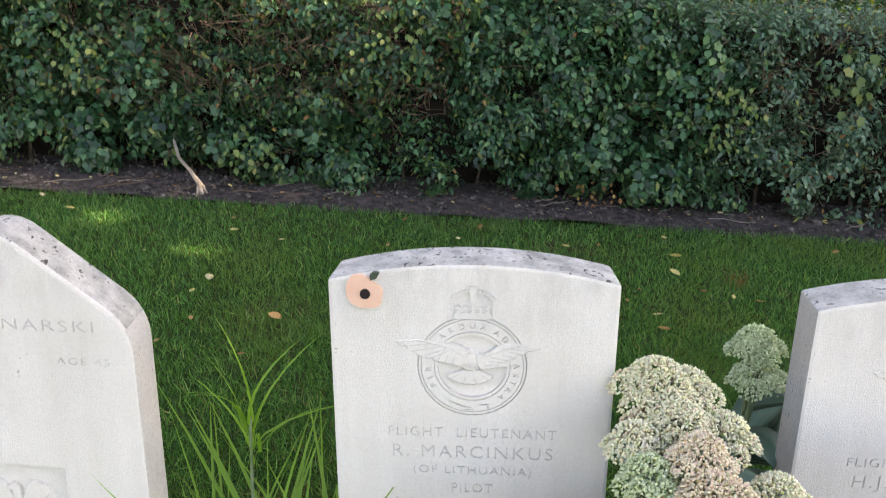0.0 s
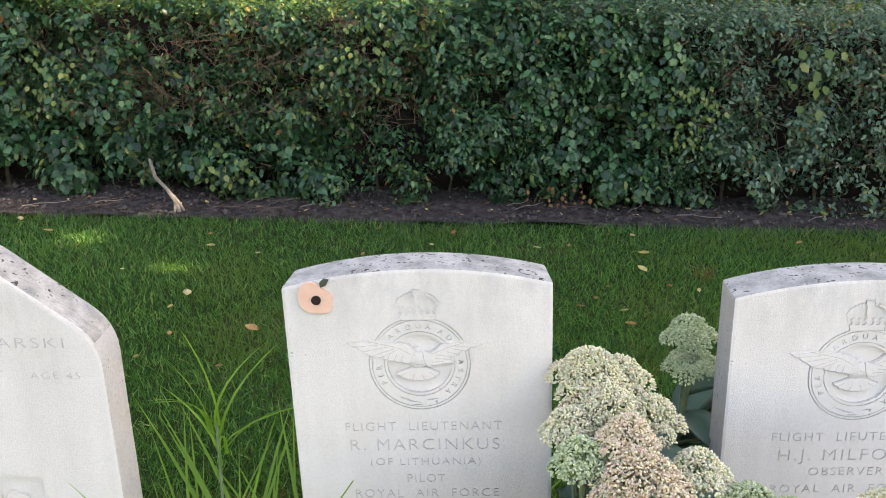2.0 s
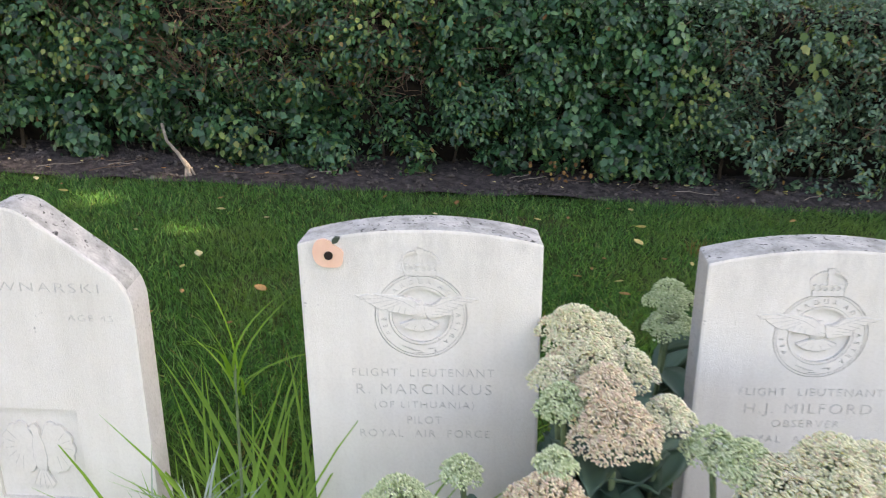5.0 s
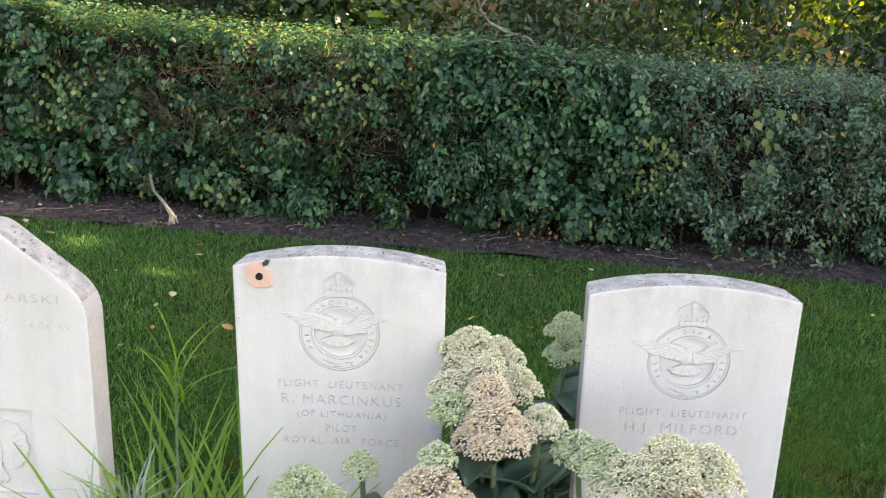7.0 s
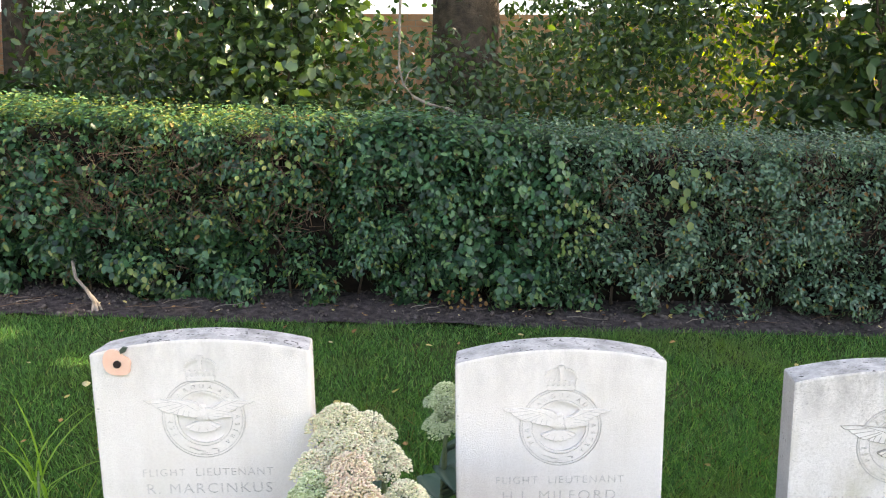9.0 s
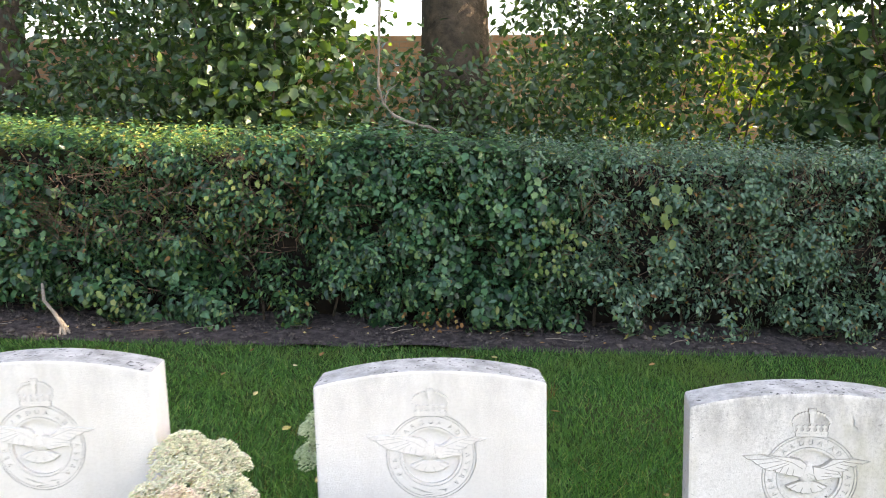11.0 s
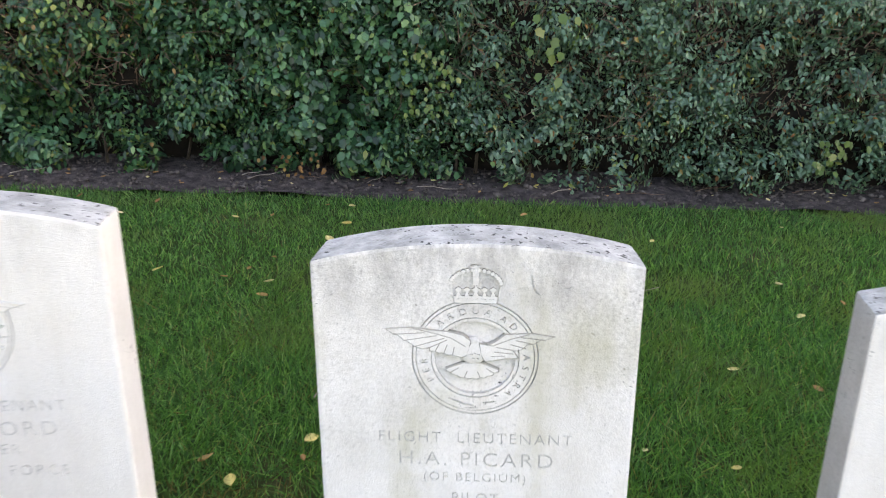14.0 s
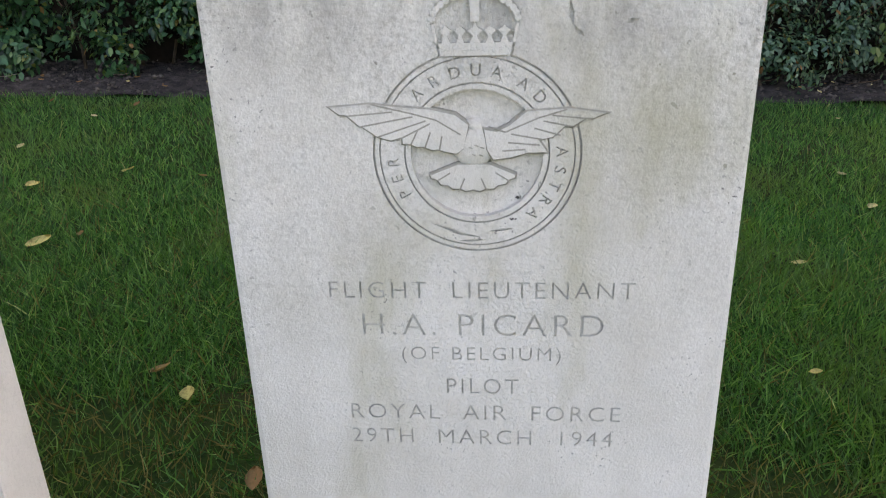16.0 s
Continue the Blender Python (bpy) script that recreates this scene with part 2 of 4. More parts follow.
OVATE = ([(0, 0, 0), (-0.24, 0.32, 0.06), (0.24, 0.32, 0.06), (-0.2, 0.68, 0.04), (0.2, 0.68, 0.04), (0, 1, -0.08), (0, 0.5, -0.02)],
         [(0, 2, 6), (0, 6, 1), (1, 6, 3), (2, 4, 6), (6, 4, 5), (3, 6, 5)])
LOBED = ([(0, 0, 0), (-0.32, 0.12, 0.05), (-0.29, 0.34, 0.03), (-0.42, 0.52, 0.06), (-0.25, 0.70, 0.02), (0, 1, -0.06), (0.25, 0.70, 0.02),
          (0.42, 0.52, 0.06), (0.29, 0.34, 0.03), (0.32, 0.12, 0.05), (0, 0.4, -0.03)],
         [(10, 0, 1), (10, 1, 2), (10, 2, 3), (10, 3, 4), (10, 4, 5), (10, 5, 6), (10, 6, 7), (10, 7, 8), (10, 8, 9), (10, 9, 0)])
BLADE = ([(-0.5, 0, 0), (0.5, 0, 0), (0.38, 0.5, 0.06), (-0.38, 0.5, 0.06), (0, 1, 0.25)], [(0, 1, 2, 3), (3, 2, 4)])


def rand_dirs(n):
    d = rng.normal(size=(n, 3))
    return d / np.linalg.norm(d, axis=1, keepdims=True)


def wavy(x, z, s=1.0, o=0.0):
    """Smooth bumps for hedge faces, from a few sines."""
    return s * (np.sin(2.3 * x + 1.1 * z + o) * 0.5 + np.sin(5.1 * x - 3.7 * z + 1.7 + o) * 0.3 + np.sin(9.7 * x + 6.1 * z + 0.4 + o) * 0.25)


def tube(bm, pts, r0, r1, sides=6):
    """A bent tapering stem through pts."""
    rings = []
    n = len(pts)
    for i, p in enumerate(pts):
        p = Vector(p)
        d = (Vector(pts[min(i + 1, n - 1)]) - Vector(pts[max(i - 1, 0)])).normalized()
        a = d.orthogonal().normalized()
        b = d.cross(a)
        r = r0 + (r1 - r0) * i / max(n - 1, 1)
        rings.append([bm.verts.new(p + (a * math.cos(2 * math.pi * k / sides) + b * math.sin(2 * math.pi * k / sides)) * r) for k in range(sides)])
    for p, q in zip(rings, rings[1:]):
        best = min(range(sides), key=lambda s: (p[0].co - q[s].co).length)
        for k in range(sides):
            bm.faces.new((p[k], p[(k + 1) % sides], q[(k + 1 + best) % sides], q[(k + best) % sides]))
    bm.faces.new(rings[0][::-1])
    bm.faces.new(rings[-1])


def sheet(name, xs, ys, zf, material):
    bm = bmesh.new()
    grid = [[bm.verts.new((x, y(x) if callable(y) else y, 0)) for x in xs] for y in ys]
    for row in grid:
        for v in row:
            v.co.z = zf(v.co.x, v.co.y)
    for a, b in zip(grid, grid[1:]):
        for i in range(len(xs) - 1):
            bm.faces.new((a[i], a[i + 1], b[i + 1], b[i]))
    for f in bm.faces:
        f.smooth = True
    return part(name, bm, material)


# ---- ground ----
gx = [-900, -200, -60, -20, -8] + [-6 + 0.25 * i for i in range(65)] + [14, 24, 70, 250, 900]
gy = [-900, -200, -50, -16, -8, -5] + [-3 + 0.25 * i for i in range(40)] + [9, 14, 30, 100, 300, 900]
ground = sheet("ground", gx, gy, lambda x, y: float(ground_z(x)) + 0.012 * noise.noise(Vector((x * 1.3, y * 1.3, 0))) * (abs(x) < 8), TURF)
tagged(ground, "mown green lawn with worn brown patches", "lawn", kind="structure")

soil = sheet("soil_bed", [-7 + 0.12 * i for i in range(135)], [lambda x, k=k: edge_y(x) + 0.012 * math.sin(9 * x) + 0.01 * math.sin(23 * x) + 0.11 * k for k in range(40)],
             lambda x, y: float(ground_z(x)) + 0.010 + 0.035 * noise.noise(Vector((x * 3, y * 3, 4))) + 0.02 * noise.noise(Vector((x * 11, y * 11, 1))) + 0.06 * min(1, max(0, (y - edge_y(x)) / 0.5)), SOIL)
tagged(soil, "bare dark soil strip beneath the hedge", "soil", kind="structure")


def soil_clods():
    n = 5200
    x = rng.uniform(-4.2, 5.6, n)
    y = edge_y(x) + rng.uniform(0.01, 0.55, n)
    size = rng.gamma(2.0, 0.0028, n) + 0.002
    z = np.array([float(ground_z(a)) + 0.010 + 0.035 * noise.noise(Vector((a * 3, b * 3, 4))) + 0.02 * noise.noise(Vector((a * 11, b * 11, 1))) + 0.06 * min(1, max(0, (b - edge_y(a)) / 0.5)) for a, b in zip(x, y)])
    shape = ([(1, 0, 0), (-0.9, 0.1, 0.1), (0.1, 0.8, 0), (0, -1, 0.1), (0.1, 0.1, 0.7), (0, 0, -0.6)], [(0, 2, 4), (2, 1, 4), (1, 3, 4), (3, 0, 4), (2, 0, 5), (1, 2, 5), (3, 1, 5), (0, 3, 5)])
    ob = cloud("soil_clods", *shape, np.stack([x, y, z + size * 0.3], 1), rand_dirs(n) * 0.4 + np.array([0, 0, 1]), rand_dirs(n), size, CLOD)
    tagged(ob, "small crumbs and clods of dry soil", "soil", kind="stuff")


def worn_turf(x, y):
    """Where the turf is thin and brownish, behind the stones."""
    spot = np.hypot((x - 0.68) / 0.36, (y - 0.44) / 0.22) + 0.25 * wavy(x * 6, y * 7) < 1
    return spot | ((wavy(x * 1.6, y * 2.2, 1.0, 1.0) + np.clip(0.65 - y, 0, 1) > 0.62) & (y < 0.9))


def lawn_blades():
    n = 205000
    x = rng.uniform(-3.2, 5.0, n)
    y = 0.02 + 3.0 * rng.uniform(0, 1, n) ** 0.9
    keep = (y < edge_y(x) + 0.03) & (x > -0.8 - 0.9 * y - rng.gamma(1.0, 0.18, n)) & (x < 2.0 + 1.05 * y + rng.gamma(1.0, 0.18, n))
    keep &= ~(worn_turf(x, y) & (rng.uniform(0, 1, n) < 0.6))
    x, y = x[keep], y[keep]
    n = len(x)
    thin = 0.5 + 0.5 * np.clip(wavy(x * 0.8, y * 0.9, 1.0, 2.0) + 0.7, 0, 1)
    size = rng.uniform(0.022, 0.052, n) * (0.75 + 0.25 * thin)
    comb = 1.1 * np.stack([np.sin(17 * x + 5 * y) + np.sin(31 * y - 11 * x), np.cos(13 * y - 7 * x) + np.sin(29 * x + 3 * y)], 1) * 0.3
    up = np.stack([rng.normal(0, 0.55, n) + comb[:, 0], rng.normal(0, 0.55, n) + comb[:, 1], np.ones(n)], 1)
    nor = rand_dirs(n) * np.array([1, 1, 0.2])
    pos = np.stack([x, y, ground_z(x) - 0.004], 1)
    ob = cloud("lawn_grass", *BLADE, pos, nor + 1e-3, up, size, GRASS, width=rng.uniform(0.0025, 0.0045, n))
    tagged(ob, "short dense green mown grass blades", "grass", kind="stuff")
    n = 120000
    x, y = rng.uniform(-0.9, 3.1, n), 0.03 + 2.0 * rng.uniform(0, 1, n) ** 1.15
    bare = worn_turf(x, y)
    border = np.clip((np.minimum(x + 0.9, 3.1 - x)) / 0.6, 0, 1) * np.clip((2.03 - y) / 0.9, 0, 1)
    keep = rng.uniform(0, 1, n) < np.where(bare, 0.42, 1.0) * border
    x, y, bare = x[keep], y[keep], bare[keep]
    n = len(x)
    up = np.stack([rng.normal(0, 0.95, n), rng.normal(0, 0.95, n), np.ones(n)], 1)
    pos = np.stack([x, y, ground_z(x) + rng.uniform(-0.004, 0.012, n)], 1)
    nor = rand_dirs(n) * np.array([1, 1, 0.3]) + 1e-3
    size, width = rng.uniform(0.025, 0.07, n), rng.uniform(0.0014, 0.0032, n)
    dry = rng.uniform(0, 1, n) < np.where(bare, 0.6, 0.07)
    for name, label, sel, mat in (("fine_grass", "fine tangled green grass blades", ~dry, GRASS), ("dry_grass", "dry brownish grass blades in worn turf", dry, THATCH)):
        tagged(cloud(name, *BLADE, pos[sel], nor[sel], up[sel], size[sel], mat, width=width[sel]), label, "grass", kind="stuff")


soil_clods()
lawn_blades()


# ---- headstones ----
def text_mesh(body, cap, width=None, extrude=0.002, spacing=1.2, offset=0.0):
    """Letters as a closed mesh, centred on x, baseline at 0, in the xy plane, to that cap height and width."""
    cu = bpy.data.curves.new("letters", "FONT")
    cu.body, cu.align_x, cu.size, cu.space_character = body, "CENTER", cap / 0.73, spacing
    cu.extrude, cu.resolution_u, cu.offset = extrude, 3, offset * cap / 0.015
    ob = new("letters", cu)
    dg = bpy.context.evaluated_depsgraph_get()
    me = bpy.data.meshes.new_from_object(ob.evaluated_get(dg), depsgraph=dg)
    bpy.data.objects.remove(ob)
    bpy.data.curves.remove(cu)
    bm = bmesh.new()
    bm.from_mesh(me)
    bpy.data.meshes.remove(me)
    bmesh.ops.remove_doubles(bm, verts=bm.verts, dist=1e-6)
    if width:
        xs = [v.co.x for v in bm.verts]
        k, mid = width / (max(xs) - min(xs)), (max(xs) + min(xs)) / 2
        for v in bm.verts:
            v.co.x = (v.co.x - mid) * k
    return bm


def upright(bm, x, z, depth, turn=0.0):
    """Stand letters in the stone's front plane (y = 0, looking to -y), at x, z, their middle at that depth inside."""
    bm.transform(pose(x, depth, z) @ pose(0, 0, 0, 90, 0, 0) @ pose(0, 0, 0, 0, 0, turn))
    return bm


def merge(bm, other):
    me = bpy.data.meshes.new("tmp")
    other.to_mesh(me)
    other.free()
    bm.from_mesh(me)
    bpy.data.meshes.remove(me)


def ring_solid(bm, r0, r1, y0, y1, cx, cz, seg=64):
    rows = []
    for k in range(seg):
        a = 2 * math.pi * k / seg
        c, s = math.cos(a), math.sin(a)
        rows.append([bm.verts.new((cx + r * c, y, cz + r * s)) for r, y in ((r0, y0), (r1, y0), (r1, y1), (r0, y1))])
    for p, q in zip(rows, rows[1:] + rows[:1]):
        for k in range(4):
            bm.faces.new((p[k], p[(k + 1) % 4], q[(k + 1) % 4], q[k]))


def prism(bm, pts, y0, y1):
    """A closed slab from the outline pts (x, z)."""
    a = [bm.verts.new((x, y0, z)) for x, z in pts]
    b = [bm.verts.new((x, y1, z)) for x, z in pts]
    bm.faces.new(a)
    bm.faces.new(b[::-1])
    for i in range(len(pts)):
        j = (i + 1) % len(pts)
        bm.faces.new((a[j], a[i], b[i], b[j]))


def disc(bm, cx, cz, r, y0, y1, seg=20):
    prism(bm, [(cx + r * math.cos(2 * math.pi * k / seg), cz + r * math.sin(2 * math.pi * k / seg)) for k in range(seg)], y0, y1)


MOTTO = [("P", 209), ("E", 197), ("R", 185), ("A", 133), ("R", 119), ("D", 104), ("U", 90), ("A", 76), ("A", 57), ("D", 43), ("A", 2), ("S", -11), ("T", -23), ("R", -35), ("A", -48)]


def badge_cuts(bm, cz):
    """Grooves of the round badge: rings, motto, the sunk inner field and the bow at the foot."""
    for r, w in ((0.0727, 0.0008), (0.0685, 0.0005), (0.0507, 0.0006)):
        ring_solid(bm, r - w, r + w, -0.003, 0.0022, 0, cz)
    for ch, a in MOTTO:
        t = text_mesh(ch, 0.0085, None, 0.0025)
        r = 0.0555
        merge(bm, upright(t, r * math.cos(radians(a)), cz + r * math.sin(radians(a)), 0.0, a - 90))


def strokes(lines, cz, y=0.0022, w=0.0011):
    """Lens-shaped chisel strokes."""
    bm = bmesh.new()
    for x0, z0, x1, z1 in lines:
        d = Vector((x1 - x0, z1 - z0)).normalized()
        n = Vector((-d.y, d.x)) * w
        mx, mz = (x0 + x1) / 2, (z0 + z1) / 2
        prism(bm, [(x0, cz + z0), (mx + n.x, cz + mz + n.y), (x1, cz + z1), (mx - n.x, cz + mz - n.y)], -0.003, y)
    return bm


def badge_recesses(cz):
    """The sunk inner field, the beds of the wings and of the crown, and the bow at the foot, one cut after another."""
    field = bmesh.new()
    disc(field, 0, cz, 0.0465, -0.003, 0.0055, 48)
    bed = bmesh.new()
    b = cz + 0.069
    side = [(0.0245, b - 0.001), (0.0295, b + 0.021), (0.0305, b + 0.027), (0.026, b + 0.034), (0.016, b + 0.041), (0.0065, b + 0.043), (0.0065, b + 0.047)]
    prism(bed, side + [(-x, z) for x, z in reversed(side)], -0.003, 0.0017)
    return [field, bed, strokes(((-0.034, -0.0515, -0.008, -0.0605), (0.008, -0.0580, 0.026, -0.0555)), cz), strokes(((-0.022, -0.0580, 0.002, -0.0625),), cz), strokes(((-0.014, -0.0655, 0.006, -0.0645),), cz)]


def chipped(h):
    return strokes(((0.062, -0.036, 0.064, -0.053), (0.0645, -0.0535, 0.072, -0.060), (0.098, -0.052, 0.107, -0.049)), h, 0.002, 0.0019)


# The bird's two wings differ: outlines and feather lines in millimetres from the badge's centre.
WINGS = (
    (((-4, 22), (-14, 30), (-31, 34), (-62, 37), (-73, 38.4), (-105, 36), (-96, 28.7), (-91, 28.5), (-83, 21), (-80, 20), (-71, 13.5), (-68, 12), (-60, 9.8), (-53, 12), (-53, 7.6),
      (-47, 7.2), (-42, 5), (-38, 5.4), (-31, 2.6), (-27, 3.2), (-20, 1), (-14, 0), (-8, 4)),
     ((-73, 37, -44, 30), (-44, 30, -28, 25.5), (-28, 25.5, -11, 15), (-95, 28.5, -58, 31.5), (-82, 21, -44, 28), (-70, 13.5, -35, 25), (-56, 11, -32, 23), (-46, 8, -41, 18), (-36, 6, -32, 17), (-26, 4, -24, 14))),
    (((4, 20), (14, 18), (22, 22), (34, 32), (64, 34), (93, 29.7), (80, 24.5), (76, 25), (66, 18.5), (61, 19), (53, 11.5), (45, 10), (49, 4.5), (51, 0.5), (36, 0.5), (24, -3), (11, -4.5), (6, 4)),
     ((12, 19, 20, 16.5), (20, 16.5, 42, 26), (42, 26, 62, 32), (52, 28, 80, 25), (46, 24, 66, 20), (40, 19, 58, 14), (24, 15, 46, 11), (22, 9, 44, 7), (18, 3, 34, 4))),
)


def line(bm, x0, z0, x1, z1, w, y0, y1):
    d = Vector((x1 - x0, z1 - z0)).normalized()
    nx, nz = -d.y * w / 2, d.x * w / 2
    prism(bm, [(x0 + nx, z0 + nz), (x1 + nx, z1 + nz), (x1 - nx, z1 - nz), (x0 - nx, z0 - nz)], y0, y1)


def relief(outline, lines, front=-0.0012, back=0.0062):
    """A flat carved shape; its sides and feather lines carry painted shade and grime (slot 1)."""
    bm = bmesh.new()
    prism(bm, outline, front, back)
    bmesh.ops.recalc_face_normals(bm, faces=bm.faces)
    rim = [e for e in bm.edges if all(v.co.y < front + 1e-5 for v in e.verts)]
    bmesh.ops.bevel(bm, geom=rim, offset=0.0013, segments=1, affect="EDGES")
    bm.normal_update()
    for f in bm.faces:
        f.material_index = int(abs(f.normal.y) < 0.9)
    old = set(bm.faces)
    for l in lines:
        line(bm, *l, 0.0011, front - 0.00012, front + 0.001)
    for f in bm.faces:
        if f not in old:
            f.material_index = 1
    return bm


def eagle(cz):
    """Spread bird in low relief: two wings, fanned tail, breast and head, as named pieces."""
    made = []
    for outline, feathers in WINGS:
        made.append(("eagle_wing", relief([(x / 1000, cz + z / 1000) for x, z in outline], [(a / 1000, cz + b / 1000, c / 1000, cz + d / 1000) for a, b, c, d in feathers])))
    fan, rays = [(0.009, cz - 0.006)], []
    for i in range(17):
        a = radians(-28 - 124 * i / 16)
        k = 1.0 if i % 2 else 0.94
        fan.append((-0.003 + 0.038 * k * math.cos(a), cz - 0.003 + 0.0258 * k * math.sin(a)))
        if i % 4 == 2:
            rays.append((-0.003 + 0.022 * math.cos(a), cz - 0.003 + 0.015 * math.sin(a), -0.003 + 0.034 * math.cos(a), cz - 0.003 + 0.023 * math.sin(a)))
    fan.append((-0.014, cz - 0.006))
    made.append(("eagle_tail", relief(fan, rays, 0.0006, 0.0062)))
    bm = bmesh.new()
    for x, z, w, h, d in ((-0.002, 0.007, 0.0165, 0.0160, 0.0040), (-0.002, 0.021, 0.0065, 0.0055, 0.0034)):
        for v in bmesh.ops.create_uvsphere(bm, u_segments=16, v_segments=10, radius=1)["verts"]:
            v.co = Vector((x + v.co.x * w, 0.0026 + v.co.y * d, cz + z + v.co.z * h))
    for f in bm.faces:
        f.smooth = True
    for x, z in ((-0.004, 0.006), (0.0, 0.0075), (0.004, 0.006), (-0.002, 0.001), (0.003, 0.0005)):
        line(bm, x - 0.0014, cz + z, x + 0.0014, cz + z - 0.0008, 0.0005, -0.0022, 0.0)
    for f in bm.faces:
        f.material_index = int(len(f.verts) == 4 and not f.smooth)
    made.append(("eagle_body", bm))
    return made


def spread_eagle():
    """Heraldic bird seen from the front: raised wings with rounded feather ends, body, turned head and tail."""
    made = []
    for s in (-1, 1):
        outer = []
        for i in range(29):
            a = radians(105 - 215 * i / 28)
            r = 0.036 * (1.0 + 0.09 * abs(math.sin(3.5 * math.pi * i / 14)))
            outer.append((s * (0.026 + r * math.cos(a)), 0.012 + 1.35 * r * math.sin(a)))
        feathers = []
        for i in range(1, 7):
            a = radians(70 - 170 * i / 7)
            feathers.append((s * (0.026 + 0.016 * math.cos(a)), 0.014 + 0.020 * math.sin(a), s * (0.026 + 0.034 * math.cos(a)), 0.012 + 0.045 * math.sin(a)))
        made.append(("eagle_wing", relief([(s * 0.004, -0.016), (s * 0.006, 0.034)] + outer, feathers, 0.0, 0.004)))
    made.append(("eagle_body", relief([(-0.011, 0.02), (-0.013, -0.01), (-0.008, -0.034), (0.008, -0.034), (0.013, -0.01), (0.011, 0.02), (0.006, 0.04), (0.006, 0.052), (0.0, 0.062), (-0.008, 0.058), (-0.016, 0.050), (-0.008, 0.046), (-0.007, 0.036)], [], -0.0012, 0.004)))
    made.append(("eagle_tail", relief([(-0.006, -0.032), (-0.020, -0.062), (-0.012, -0.072), (-0.006, -0.067), (0, -0.075), (0.006, -0.067), (0.012, -0.072), (0.020, -0.062), (0.006, -0.032)], [(0, -0.04, 0, -0.07), (-0.004, -0.04, -0.011, -0.066), (0.004, -0.04, 0.011, -0.066)], 0.0, 0.004)))
    return made


def crown(cz):
    """Crown in low relief: jewelled band, leaves, two beaded arches and a cross."""
    bm = bmesh.new()
    b = cz + 0.069
    prism(bm, [(-0.0232, b), (0.0232, b), (0.0248, b + 0.0085), (-0.0248, b + 0.0085)], -0.0008, 0.003)
    for k in range(5):
        x = -0.018 + 0.009 * k
        prism(bm, [(x - 0.0028, b + 0.0038), (x + 0.0028, b + 0.0038), (x + 0.0028, b + 0.0052), (x - 0.0028, b + 0.0052)], -0.0013, 0.001)
    for x, k in ((-0.0195, 0.8), (0, 1.0), (0.0195, 0.8), (-0.0098, 0.75), (0.0098, 0.75)):
        prism(bm, [(x - 0.0035 * k, b + 0.0085), (x + 0.0035 * k, b + 0.0085), (x + 0.0013 * k, b + 0.013), (x + 0.0052 * k, b + 0.0165), (x + 0.0015 * k, b + 0.0185), (x, b + 0.0085 + 0.014 * k), (x - 0.0015 * k, b + 0.0185),
                   (x - 0.0052 * k, b + 0.0165), (x - 0.0013 * k, b + 0.013)], -0.0006, 0.003)
    for s in (-1, 1):
        for k in range(8):
            a = radians(6 + 76 * k / 7)
            disc(bm, s * 0.0285 * math.cos(a), b + 0.0225 + 0.0175 * math.sin(a), 0.0023, -0.0013, 0.003, 12)
        prism(bm, [(s * 0.0248, b + 0.0085), (s * 0.0268, b + 0.0085), (s * 0.0292, b + 0.021), (s * 0.0272, b + 0.021)], -0.0006, 0.003)
    prism(bm, [(-0.003, b + 0.022), (0.003, b + 0.022), (0.0035, b + 0.041), (-0.0035, b + 0.041)], -0.0012, 0.003)
    prism(bm, [(-0.0014, b + 0.041), (0.0014, b + 0.041), (0.0055, b + 0.0425), (0.0055, b + 0.0455), (-0.0055, b + 0.0455), (-0.0055, b + 0.0425)], -0.0012, 0.003)
    return bm


def carve(me_stone, cutter):
    """Cut the closed cutter solids out of the stone's mesh."""
    a = new("work_stone", me_stone)
    me_c = bpy.data.meshes.new("work_cuts")
    bmesh.ops.recalc_face_normals(cutter, faces=cutter.faces)
    cutter.to_mesh(me_c)
    cutter.free()
    c = new("work_cuts", me_c)
    done = None
    for solver in ("MANIFOLD", "EXACT"):
        md = a.modifiers.new("cut", "BOOLEAN")
        md.operation, md.solver, md.object = "DIFFERENCE", solver, c
        if solver == "EXACT":
            md.use_self = True
        dg = bpy.context.evaluated_depsgraph_get()
        dg.update()
        got = bpy.data.meshes.new_from_object(a.evaluated_get(dg), depsgraph=dg)
        a.modifiers.clear()
        if len(got.vertices) > len(me_stone.vertices) + 3:
            done = got
            break
        bpy.data.meshes.remove(got)
    bpy.data.objects.remove(a)
    bpy.data.objects.remove(c)
    bpy.data.meshes.remove(me_c)
    return done or me_stone


def slab(outline, depth=0.076, bevel=0.005):
    """An upright slab from its outline (x, z); slot 0 faces, slot 1 weathered top, slot 2 sides."""
    bm = bmesh.new()
    prism(bm, outline, 0, depth)
    for v in bm.verts:
        v.co.x *= 0.972 if v.co.y > depth / 2 else 1.0
    bmesh.ops.recalc_face_normals(bm, faces=bm.faces)
    sharp = [e for e in bm.edges if e.calc_face_angle(0) > radians(25)]
    bmesh.ops.bevel(bm, geom=sharp, offset=bevel, segments=2, affect="EDGES", profile=0.6)
    for f in bm.faces:
        f.normal_update()
        n = f.normal
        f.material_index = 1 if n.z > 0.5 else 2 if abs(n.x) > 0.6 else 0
        f.smooth = False
    return bm


def arched(height, w=0.375, rise=0.024, foot=-0.12):
    pts = [(-w / 2, foot), (w / 2, foot)]
    r = (w * w / 4 + rise * rise) / (2 * rise)
    half = math.asin(w / 2 / r)
    for k in range(25):
        a = half - 2 * half * k / 24
        pts.append((r * math.sin(a), height - r + r * math.cos(a)))
    return pts


